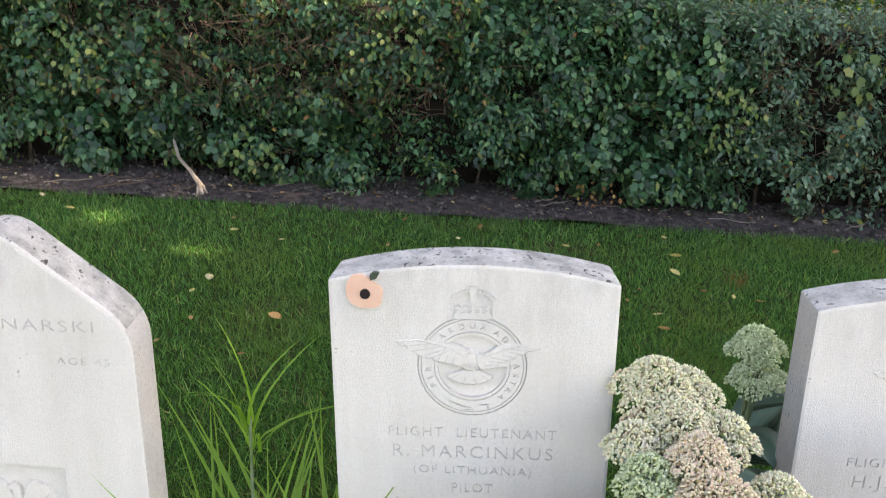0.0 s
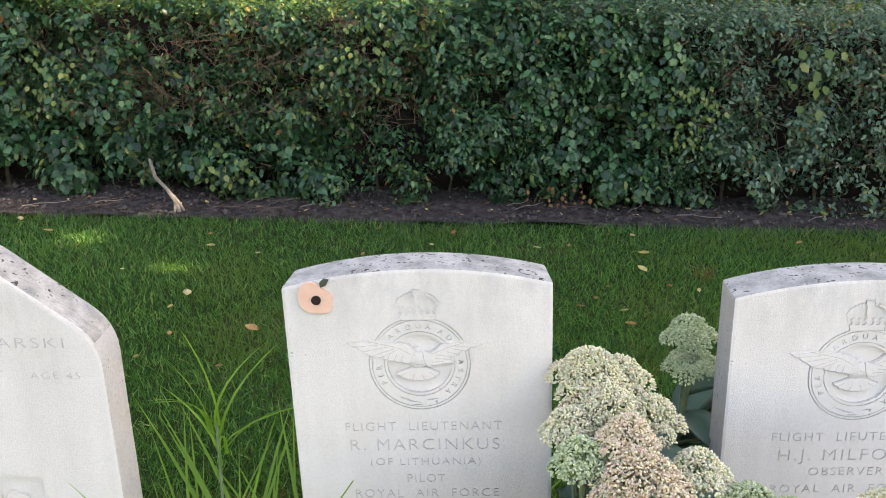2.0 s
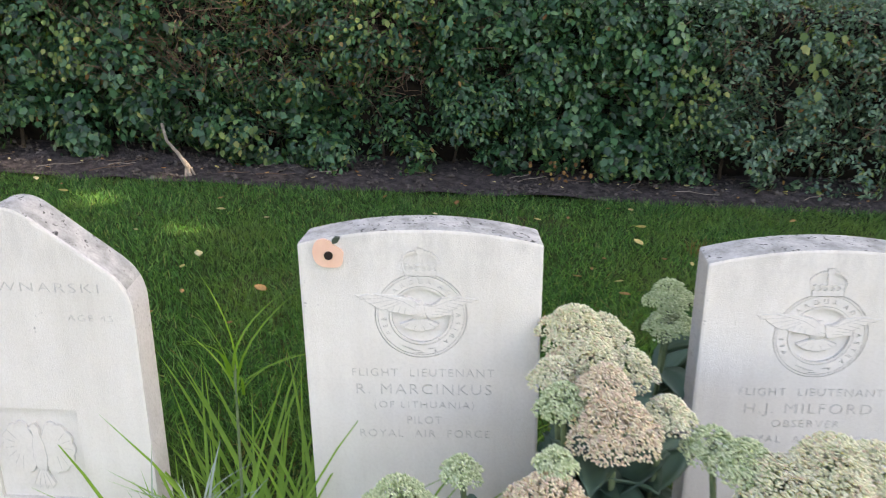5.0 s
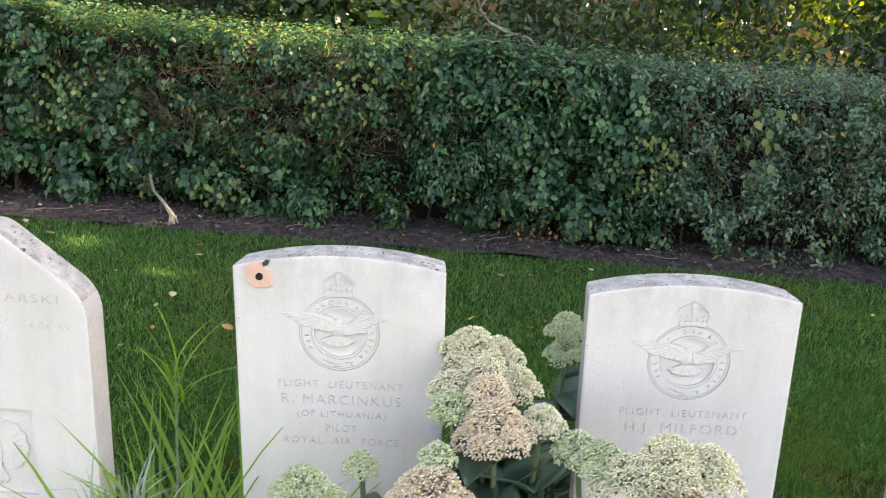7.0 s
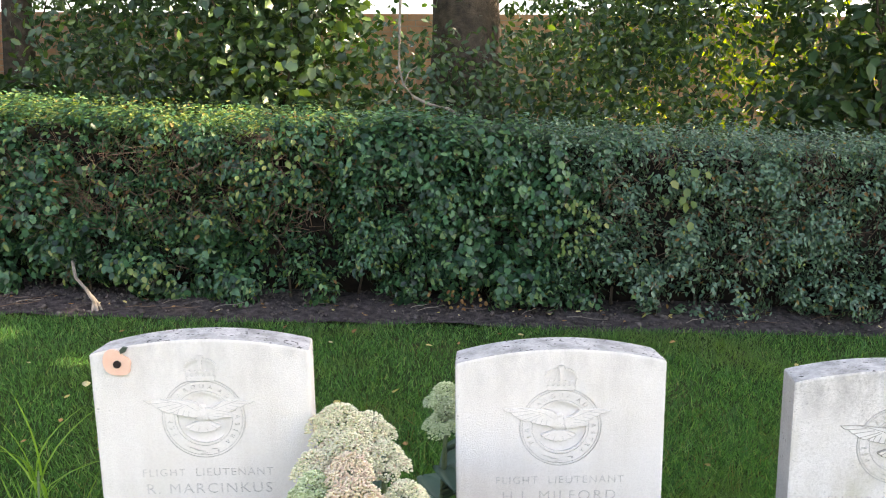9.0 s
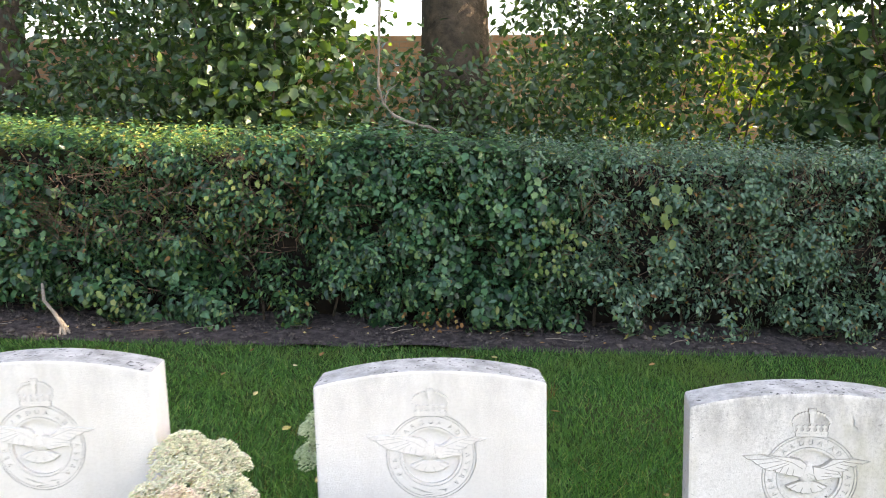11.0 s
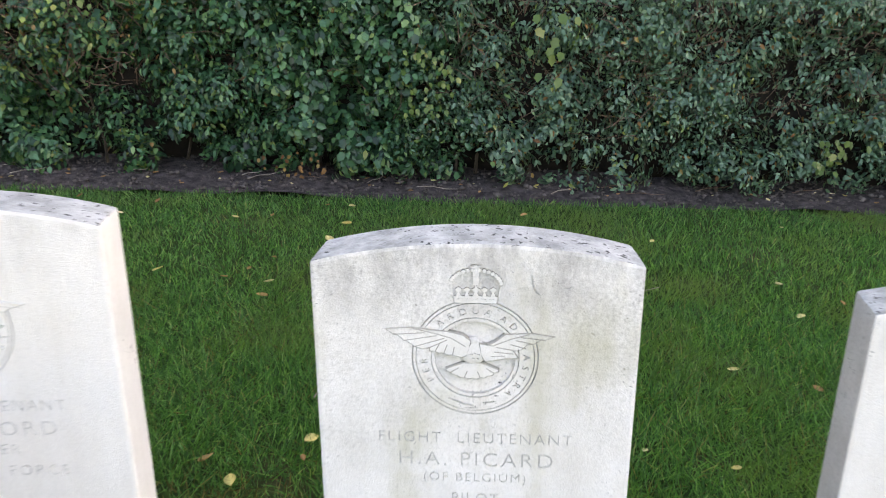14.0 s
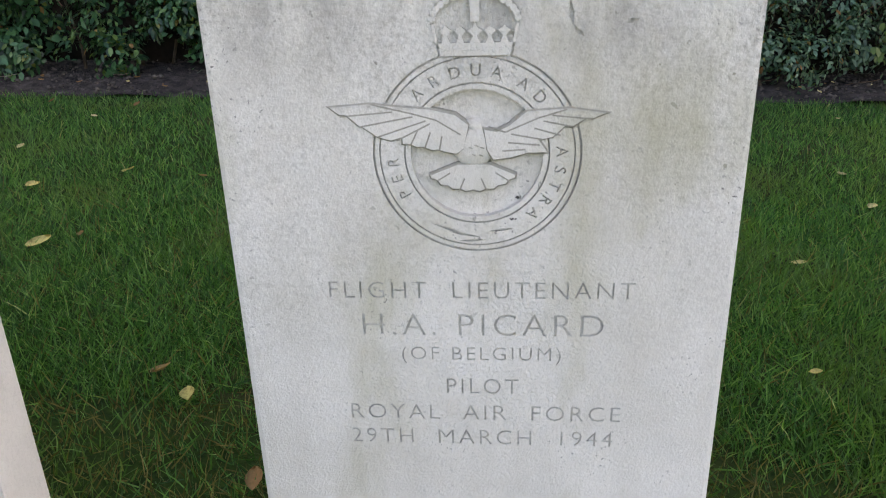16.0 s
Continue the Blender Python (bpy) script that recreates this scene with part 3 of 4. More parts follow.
def pointed(height, w=0.381, foot=-0.12):
    """The other pattern: two straight slopes with a rounded point and rounded shoulders."""
    def fillet(p, q, r, n, d):
        out = []
        for k in range(n + 1):
            t = k / n
            a = q + (p - q).normalized() * d
            b = q + (r - q).normalized() * d
            out.append((a.lerp(q, t)).lerp(q.lerp(b, t), t))
        return out
    L, R, T = Vector((-w / 2, height - 0.135)), Vector((w / 2, height - 0.135)), Vector((0, height + 0.012))
    FL, FR = Vector((-w / 2, foot)), Vector((w / 2, foot))
    pts = [FL, FR] + fillet(FR, R, T, 6, 0.045) + fillet(R, T, L, 8, 0.05) + fillet(T, L, FL, 6, 0.045)
    return [(p.x, p.y) for p in pts]


def headstone(label, x, y, top, rz, lean, outline, lines, badge, front=STONE, panel=None, chip=False, cut=SHADE_GRIME_PALE, side=STONE_SHADE_GREY):
    """Upright war-grave headstone; top: height of its apex; lines: (words, cap height, width, baseline under the apex, x)."""
    g = float(ground_z(x))
    stone = anchor("headstone", x, y, g, rz, 0, lean)
    h = top - g
    bm = slab(outline(h))
    me = bpy.data.meshes.new("slab")
    bm.to_mesh(me)
    bm.free()
    cuts = bmesh.new()
    fills = []
    for words, cap, width, down, dx in lines:
        merge(cuts, upright(text_mesh(words, cap, width, 0.0025, offset=-0.00022), dx, h - down, 0.0))
        # Fill on each letter's floor, toned darker for the shade of the cut.
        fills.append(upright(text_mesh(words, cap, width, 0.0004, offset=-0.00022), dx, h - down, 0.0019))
    if badge:
        badge_cuts(cuts, h - badge)
    if panel:
        x0, x1, z0, z1 = panel
        prism(cuts, [(x0, h - z1), (x1, h - z1), (x1, h - z0), (x0, h - z0)], -0.003, 0.008)
    me = carve(me, cuts)
    for more in (badge_recesses(h - badge) if badge else []):
        me = carve(me, more)
    if chip:
        me = carve(me, chipped(h))
    me.polygons.foreach_set('use_smooth', np.zeros(len(me.polygons), bool))
    me.name = "slab"
    me.materials.clear()
    slots = []
    for f in me.polygons:
        c, n = f.center, f.normal
        # Groove walls and ring floors take the darker tone painted as their shade.
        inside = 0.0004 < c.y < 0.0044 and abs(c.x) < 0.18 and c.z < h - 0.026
        # On arched stones left sides are painted shade-grey; right sides keep front stone.
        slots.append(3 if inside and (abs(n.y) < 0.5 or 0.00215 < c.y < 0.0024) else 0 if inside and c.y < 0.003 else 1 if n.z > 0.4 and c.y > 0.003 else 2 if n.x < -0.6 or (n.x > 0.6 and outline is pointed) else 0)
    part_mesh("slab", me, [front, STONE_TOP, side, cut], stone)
    me.polygons.foreach_set("material_index", np.array(slots, np.int32))
    if panel:
        px, pz = (panel[0] + panel[1]) / 2, h - (panel[2] + panel[3]) / 2
        for name, bm in spread_eagle():
            bm.transform(Matrix.Translation((px, 0.0035, pz)))
            part(name, bm, [front, cut], stone, "carved in low relief")
    for bm in fills:
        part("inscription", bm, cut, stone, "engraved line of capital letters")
    if badge:
        for name, bm in eagle(h - badge) + [("crown_relief", crown(h - badge))]:
            if name == "crown_relief":
                bmesh.ops.recalc_face_normals(bm, faces=bm.faces)
                # Edge-on faces of the crown get the same painted-in shade.
                for f in bm.faces:
                    f.material_index = int(abs(f.normal.y) < 0.35)
            part(name, bm, [front, CHISEL if front is STONE_OLD else SHADE_GRIME_PALE], stone, "carved in low relief")
    tagged(stone, label, "headstone", "row of headstones")
    return stone, h


SERVICE = [("FLIGHT  LIEUTENANT", 0.0150, 0.231, 0.253, 0.001)]
headstone("white headstone with pointed top and an eagle panel", -0.652, 0.0, 0.838, 0, 0, pointed,
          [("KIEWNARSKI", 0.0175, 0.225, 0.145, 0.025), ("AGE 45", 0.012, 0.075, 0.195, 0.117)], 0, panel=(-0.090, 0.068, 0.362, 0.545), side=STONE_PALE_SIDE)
headstone("white arched headstone with a paper poppy fixed to it", 0.0155, 0.0, 0.8145, 0, -1.2, lambda h: arched(h, 0.381),
          SERVICE + [("R. MARCINKUS", 0.0200, 0.222, 0.286, 0.002), ("(OF LITHUANIA)", 0.0130, 0.165, 0.312, 0.002), ("PILOT", 0.0150, 0.057, 0.342, 0.002),
                     ("ROYAL  AIR  FORCE", 0.0150, 0.217, 0.368, 0.002)], 0.145)
headstone("bright white arched headstone behind flowering stonecrop", 0.641, 0.013, 0.793, 0.5, -0.8, arched,
          SERVICE + [("H.J. MILFORD", 0.0200, 0.205, 0.286, 0.0), ("OBSERVER", 0.0145, 0.11, 0.312, 0.0), ("ROYAL  AIR  FORCE", 0.0150, 0.217, 0.342, 0.0)], 0.145)
headstone("stained arched headstone with lichen specks and a chip", 1.245, -0.005, 0.760, -4.9, -1.0, arched,
          SERVICE + [("H.A. PICARD", 0.0200, 0.185, 0.285, 0.002), ("(OF BELGIUM)", 0.0125, 0.124, 0.307, 0.001), ("PILOT", 0.0150, 0.057, 0.338, 0.002),
                     ("ROYAL  AIR  FORCE", 0.0150, 0.217, 0.363, 0.003), ("29TH  MARCH  1944", 0.0150, 0.213, 0.387, 0.0)], 0.140, front=STONE_OLD, chip=True, cut=SHADE_GRIME)
headstone("white arched headstone without a badge, sunlit on top", 1.871, -0.042, 0.705, -8, 0, arched,
          [("FLYING", 0.0120, 0.08, 0.075, 0.03), ("P.P. PO", 0.0165, 0.12, 0.112, 0.01)], 0)


# ---- hedge ----
# Thin or open spots in the hedge's face: x, z, half width, half height.
HOLLOWS = ((0.75, 0.52, 0.05, 0.13), (0.98, 0.26, 0.08, 0.09), (-0.62, 0.28, 0.12, 0.10), (1.42, 0.16, 0.10, 0.06), (1.62, 0.66, 0.10, 0.13), (2.68, 0.22, 0.13, 0.08), (3.3, 0.62, 0.16, 0.1), (3.0, 0.48, 0.16, 0.1),
           (2.62, 0.72, 0.14, 0.08), (-1.67, 0.70, 0.11, 0.10), (-1.13, 0.84, 0.22, 0.10), (-0.45, 0.86, 0.16, 0.08), (-1.9, 0.42, 0.08, 0.1), (-1.35, 0.45, 0.08, 0.10), (-0.2, 0.30, 0.08, 0.07), (0.3, 0.24, 0.07, 0.06), (2.1, 0.3, 0.09, 0.07))


def in_hollow(x, z):
    deep = np.zeros(len(x))
    for hx, hz, w, h in HOLLOWS:
        deep = np.maximum(deep, 1.6 - np.hypot((x - hx) / w, (z - hz) / h))
    return np.clip(deep, 0, 1)


def hedge_points(n):
    """Places, outward directions and depth in the clipped hedge's skin: tufts bulging from the front face, and the flat top."""
    k = 800
    bx, br = rng.uniform(-4.6, 6.4, k), rng.uniform(0.055, 0.135, k)
    low = ground_z(bx) + 0.06 + 0.035 * wavy(bx, bx * 0.3) + 0.3 * br
    bz = low + (hedge_top(bx) - 0.05 - low) * rng.uniform(0, 1, k)
    hole = in_hollow(bx, bz)
    stay = rng.uniform(0, 1, k) > np.maximum(0.7 * hole, np.where((bx < -0.1) & (bz > 0.55), 0.22, 0))
    bx, br, bz, hole = bx[stay], br[stay], bz[stay], hole[stay]
    by = face_y(bx) + 0.055 + rng.normal(0, 0.028, len(bx)) + 0.05 * np.clip((bz - hedge_top(bx) + 0.16) / 0.16, 0, 1) + 0.12 * hole
    by -= 0.09 * np.clip((0.30 - bz + ground_z(bx)) / 0.2, 0, 1) * rng.uniform(0, 1, len(bx))
    pick = rng.choice(len(bx), n, p=br ** 2 / np.sum(br ** 2))
    d = rand_dirs(n)
    d[:, 1] = -np.abs(d[:, 1]) + 0.2
    d[:, 2] += 0.15
    d /= np.linalg.norm(d, axis=1, keepdims=True)
    shell = br[pick] * (1 - np.minimum(0.6, rng.gamma(1.2, 0.12, n)))
    pos = np.stack([bx[pick], by[pick], bz[pick]], 1) + d * shell[:, None] * np.array([1.2, 0.7, 1.05])
    inner = rng.uniform(0, 1, n) < 0.22
    xi = rng.uniform(-4.6, 6.4, n)
    zi = ground_z(xi) + 0.12 + (hedge_top(xi) - 0.15 - ground_z(xi)) * rng.uniform(0, 1, n)
    pos = np.where(inner[:, None], np.stack([xi, face_y(xi) + rng.uniform(0.07, 0.14, n), zi], 1), pos)
    depth = np.clip(pos[:, 1] - face_y(pos[:, 0]) + 0.05, 0, 1)
    top = rng.uniform(0, 1, n) < 0.27
    x = rng.uniform(-4.6, 6.4, n)
    yt = face_y(x) + 0.03 + rng.uniform(0, 0.72, n)
    dt = rng.gamma(1.5, 0.02, n)
    zt = hedge_top(x) + wavy(x * 1.2, yt * 2, 0.018) - dt + rng.uniform(-0.01, 0.03, n)
    pos = np.where(top[:, None], np.stack([x, yt, zt], 1), pos)
    pos[:, 2] = np.minimum(pos[:, 2], hedge_top(pos[:, 0]) + 0.02)
    out = np.where(top[:, None], np.stack([rng.normal(0, 0.1, n), -0.2 * np.ones(n), np.ones(n)], 1), d)
    return pos, out, np.where(top, dt, depth), top


def build_hedge():
    hedge = anchor("hedge", 0, 3.6, 0)
    inv = hedge.matrix_world.inverted()
    # Solid near-black core, standing for the shade deep between the twigs.
    bm = bmesh.new()
    xs = [-4.6 + 0.25 * k for k in range(45)]
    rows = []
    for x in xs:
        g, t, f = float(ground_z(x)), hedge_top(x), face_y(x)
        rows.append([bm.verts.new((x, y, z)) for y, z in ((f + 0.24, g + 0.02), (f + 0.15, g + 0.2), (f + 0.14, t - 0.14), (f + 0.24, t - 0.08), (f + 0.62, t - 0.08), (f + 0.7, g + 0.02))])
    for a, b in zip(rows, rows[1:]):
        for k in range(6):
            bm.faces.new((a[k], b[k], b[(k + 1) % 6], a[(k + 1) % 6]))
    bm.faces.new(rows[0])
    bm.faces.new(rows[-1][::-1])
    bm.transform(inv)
    part("shade_core", bm, CORE, hedge, "solid dark core standing for shade inside the hedge")
    cpos, cout, cdepth, ctop = hedge_points(6900)
    pick = np.repeat(np.arange(len(cpos)), 25)
    n = len(pick)
    off = rng.normal(0, 1, (n, 3)) * np.where(ctop[pick], 0.05, 0.030)[:, None] * np.array([1, 0.7, 0.95])
    pos, out, depth, top = cpos[pick] + off, cout[pick], cdepth[pick], ctop[pick]
    nor = out * 0.9 + off / 0.05 * 0.3 + rand_dirs(n) * 0.45 + np.array([0, -0.15, 0.3])
    along = rand_dirs(n) * 0.8 + np.array([0, -0.3, -0.7])
    keep = pos[:, 2] > ground_z(pos[:, 0]) + 0.03
    pos = pos - np.array([0, 3.6, 0])
    x = pos[:, 0]
    lobed = wavy(x * 0.9, pos[:, 2] * 1.3, 1.0, 5.0) + rng.normal(0, 0.3, n) > 0.25
    # The extra pale leaves on top at left put sunlight into the colour.
    young = (rng.uniform(0, 1, n) < np.where((x < 0.0) & (pos[:, 2] > 0.45), 0.09, np.where(x < 0, 0.06, 0.03)) + 0.10 * (wavy(x * 1.1, pos[:, 2] * 2, 1.0, 8.0) > 0.55) + np.where(top & (x < 0.1), 0.25, 0)) & (depth < 0.09)
    dry = rng.uniform(0, 1, n) < np.where((x < -0.1) & (pos[:, 2] > 0.5), 0.03, np.where(x > 1.4, 0.03, 0.006))
    size = rng.uniform(0.023, 0.050, n) * np.where(lobed, 1.15, 1.0) * np.where(top, 0.8, 1) * np.where(x > 1.2, 0.82, 1.0)
    # Leaves to the right are blue-green, lightened for the stronger light there.
    grey = x + rng.normal(0, 0.25, n) + 0.3 * wavy(x, pos[:, 2] * 2, 1.0, 2.5) > 1.25
    plain_leaf = keep & ~young & ~dry
    for name, sel, shape, mat in (("oval_leaves", plain_leaf & ~lobed & ~grey, OVATE, HEDGE_LEAF), ("lobed_leaves", plain_leaf & lobed & ~grey, LOBED, HEDGE_LEAF),
                                  ("grey_green_leaves", plain_leaf & grey, OVATE, HEDGE_GREY_LIT),
                                  ("young_and_sunlit_leaves", keep & young & ~dry, OVATE, HEDGE_LIGHT), ("dry_leaves", keep & dry, OVATE, DRY_LEAF)):
        ob = cloud(name, *shape, pos[sel], nor[sel], along[sel], size[sel], mat, hedge)
        ob["kind"] = "stuff"
    bm = bmesh.new()
    r = random.Random(4)
    for k in range(1700):
        x = r.uniform(-4, 5.5) if k > 620 else r.uniform(-3.0, -0.2)
        if 860 < k < 1350:
            x = r.uniform(1.3, 4.8)
        if k >= 1350:
            x = r.uniform(-2.2, 0.4)
        z = r.uniform(0.3, 0.95) if 620 < k < 1350 else r.uniform(0.5, 1.0)
        y = face_y(x) + float(wavy(x, z, 0.06)) + r.uniform(-0.03, 0.1)
        d = Vector((r.uniform(-1, 1), r.uniform(-0.8, 0.3), r.uniform(-0.2, 1.2))).normalized() * r.uniform(0.08, 0.2)
        p = Vector((x, y, z - 0.05))
        tube(bm, [p, p + d * 0.5 + Vector((r.uniform(-0.02, 0.02), 0, r.uniform(-0.02, 0.02))), p + d], r.uniform(0.0018, 0.0035), 0.001, 3)
    bm.transform(inv)
    part("twig_tangle", bm, TWIG, hedge, "thin bare brown twigs")["kind"] = "stuff"
    for k in range(46):
        x = -4 + 0.22 * k + r.uniform(-0.1, 0.1)
        bm = bmesh.new()
        y = face_y(x) + r.uniform(0.02, 0.2)
        g = float(ground_z(x))
        tube(bm, [(x, y, g), (x + r.uniform(-0.04, 0.04), y + 0.03, g + 0.16), (x + r.uniform(-0.1, 0.1), y + 0.08, g + 0.42)], r.uniform(0.008, 0.016), 0.006, 6)
        bm.transform(inv)
        part("stem", bm, BARK, hedge)
    bm = bmesh.new()
    tube(bm, [(-1.455, 3.0, 0.05), (-1.475, 3.02, 0.11), (-1.52, 3.04, 0.17), (-1.59, 3.07, 0.235), (-1.66, 3.2, 0.30)], 0.013, 0.008, 8)
    tube(bm, [(-1.43, 3.02, 0.05), (-1.46, 3.03, 0.10), (-1.50, 3.05, 0.14)], 0.007, 0.008, 6)
    tube(bm, [(-1.475, 2.98, 0.05), (-1.48, 3.02, 0.11)], 0.006, 0.008, 6)
    bm.transform(inv)
    part("bare_stem", bm, PALE_WOOD, hedge, "pale bare leaning stem")
    for k, (sx, sz0, sz1, cnt, sz) in enumerate(((1.80, 0.50, 0.86, 11, 0.060), (1.22, 0.35, 0.68, 60, 0.034), (3.25, 0.08, 0.26, 22, 0.045), (-1.25, 0.18, 0.42, 26, 0.038), (-0.5, 0.75, 1.0, 30, 0.036), (-2.1, 0.55, 0.9, 36, 0.036))):
        q = np.stack([sx + rng.normal(0, 0.07, cnt), 3.12 - 3.6 + rng.normal(0, 0.03, cnt), rng.uniform(sz0, sz1, cnt)], 1)
        cloud("light_shoot", *LOBED, q, rand_dirs(cnt) * 0.5 + np.array([0, -1, 0.4]), rand_dirs(cnt) * 0.4 + np.array([0, 0, -1]), rng.uniform(0.7, 1.1, cnt) * sz, HEDGE_LIGHT, hedge, "lighter green shoot")["kind"] = "stuff"
    q = np.stack([0.56 + rng.normal(0, 0.09, 26), 3.16 - 3.6 + rng.normal(0, 0.04, 26), rng.uniform(0.04, 0.17, 26)], 1)
    cloud("orange_shoot", *LOBED, q, rand_dirs(26) * 0.7 + np.array([0, -1, 0.6]), rand_dirs(26) * 0.5 + np.array([0, 0, -1]), rng.uniform(0.018, 0.032, 26), DRY_LEAF, hedge, "orange-brown withered leaves")["kind"] = "stuff"
    tagged(hedge, "long clipped mixed green hedge with bare twigs", "hedge")


build_hedge()


# ---- trees and shrubs behind the hedge ----
def shrub(name, label, x, y, w, d, z0, z1, n, size, leaf, mat, seed, stems=4):
    """A loose bush: stems and clumps of leaves with gaps between them."""
    r = random.Random(seed)
    g = float(ground_z(x))
    bush = anchor(name, x, y, g)
    clumps = np.array([(r.uniform(-w, w), r.uniform(-d, d), r.uniform(z0, z1)) for _ in range(max(8, n // 45))])
    pick = rng.integers(0, len(clumps), n)
    pos = clumps[pick] + rng.normal(0, 1, (n, 3)) * np.array([0.19, 0.16, 0.16])
    pos[:, 2] = np.maximum(pos[:, 2], 0.05)
    nor = rand_dirs(n) + np.array([0, -0.5, 0.6])
    al = rand_dirs(n) + np.array([0, -0.2, -0.6])
    cloud("leaves", *leaf, pos, nor, al, rng.uniform(0.7, 1.2, n) * size, mat, bush)["kind"] = "stuff"
    for k in range(stems):
        bm = bmesh.new()
        a, b = r.uniform(-0.3, 0.3) * w, r.uniform(-0.3, 0.3) * d
        c = clumps[r.randrange(len(clumps))]
        tube(bm, [(a, b, -0.03), (a * 1.2 + 0.05, b, c[2] * 0.4), (c[0] * 0.7, c[1] * 0.7, c[2] * 0.75), tuple(c)], 0.018, 0.005, 6)
        part("stem", bm, BARK, bush)
    tagged(bush, label, "shrub", "shrubs behind the hedge")
    return bush


DARK, BIG, SMALL, YELLOW = ("dark green broad-leaved shrub with lobed leaves", "green shrub with large hanging pointed leaves", "dense green shrub with small oval leaves",
                            "yellow-green shrub with light shining through")
for k, (x, y, w, n, sz, leaf, mat, z1, word) in enumerate((
        (-4.75, 5.2, 1.0, 5200, 0.09, LOBED, SHRUB_LEAF, 2.9, DARK), (-3.1, 5.2, 0.7, 2600, 0.09, LOBED, SHRUB_LEAF, 1.1, DARK),
        (-1.7, 5.1, 0.9, 6500, 0.07, OVATE, SHRUB_LEAF, 2.9, SMALL), (-0.75, 5.1, 0.6, 4300, 0.08, LOBED, SHRUB_LEAF, 2.9, DARK),
        (0.5, 4.9, 0.6, 3200, 0.065, OVATE, SHRUB_LEAF, 1.6, "low dark shrub in front of a tree trunk"),
        (1.85, 5.1, 0.65, 6200, 0.065, OVATE, SHRUB_LEAF, 2.9, SMALL), (2.85, 5.2, 0.75, 4400, 0.07, OVATE, SHRUB_LEAF, 2.9, SMALL),
        (3.9, 4.9, 0.7, 3000, 0.125, OVATE, SHRUB_LEAF, 2.9, BIG), (5.2, 5.2, 0.9, 4200, 0.085, LOBED, SHRUB_LEAF, 2.9, DARK), (6.6, 5.2, 0.9, 4200, 0.085, LOBED, SHRUB_LEAF, 2.9, DARK),
        (1.9, 6.6, 0.8, 2600, 0.09, OVATE, SHRUB_LEAF, 3.2, SMALL), (4.4, 7.2, 1.2, 3600, 0.08, OVATE, BACKLIT_YELLOW_LEAF, 3.6, YELLOW), (6.6, 7.2, 1.2, 3600, 0.08, OVATE, BACKLIT_YELLOW_LEAF, 3.6, YELLOW),
        (-1.9, 6.3, 0.8, 4000, 0.09, OVATE, SHRUB_LEAF, 3.0, SMALL),
        (-5.9, 7.4, 1.2, 3500, 0.1, LOBED, SHRUB_LEAF, 3.4, DARK), (-1.6, 7.4, 1.2, 2600, 0.09, OVATE, SHRUB_LEAF, 3.4, SMALL), (3.0, 7.4, 1.0, 2400, 0.085, OVATE, BACKLIT_YELLOW_LEAF, 3.5, YELLOW))):
    shrub("shrub", word, x, y, w, 0.42, 0.55, z1, int(n * 1.1), sz * 1.08, leaf, mat, 20 + k)

shrub("shrub", "tall leafy shrub overhanging the brick wall", -3.9, 7.0, 0.9, 0.5, 2.2, 4.0, 4200, 0.09, LOBED, SHRUB_LEAF, 61)


def vine():
    v = anchor("bare_branch", 0.18, 4.15, float(ground_z(0.18)))
    bm = bmesh.new()
    g = v.matrix_world.translation
    pts = [(0.22, 4.3, 2.6), (0.185, 4.15, 2.0), (0.176, 4.12, 1.7), (0.171, 4.1, 1.42), (0.2, 4.1, 1.31), (0.27, 4.1, 1.23), (0.37, 4.1, 1.185), (0.5, 4.12, 1.155), (0.75, 4.2, 1.0), (0.85, 4.4, 0.4), (0.8, 4.5, -0.02)]
    tube(bm, [Vector(p) - g for p in pts], 0.010, 0.012, 7)
    part("main_branch", bm, PALE_WOOD, v)
    bm = bmesh.new()
    tube(bm, [Vector(p) - g for p in ((0.2, 4.1, 1.31), (0.235, 4.09, 1.39), (0.29, 4.08, 1.43))], 0.006, 0.003, 6)
    part("side_twig", bm, PALE_WOOD, v)
    tagged(v, "pale bare curved branch hanging behind the hedge", "branch")


vine()


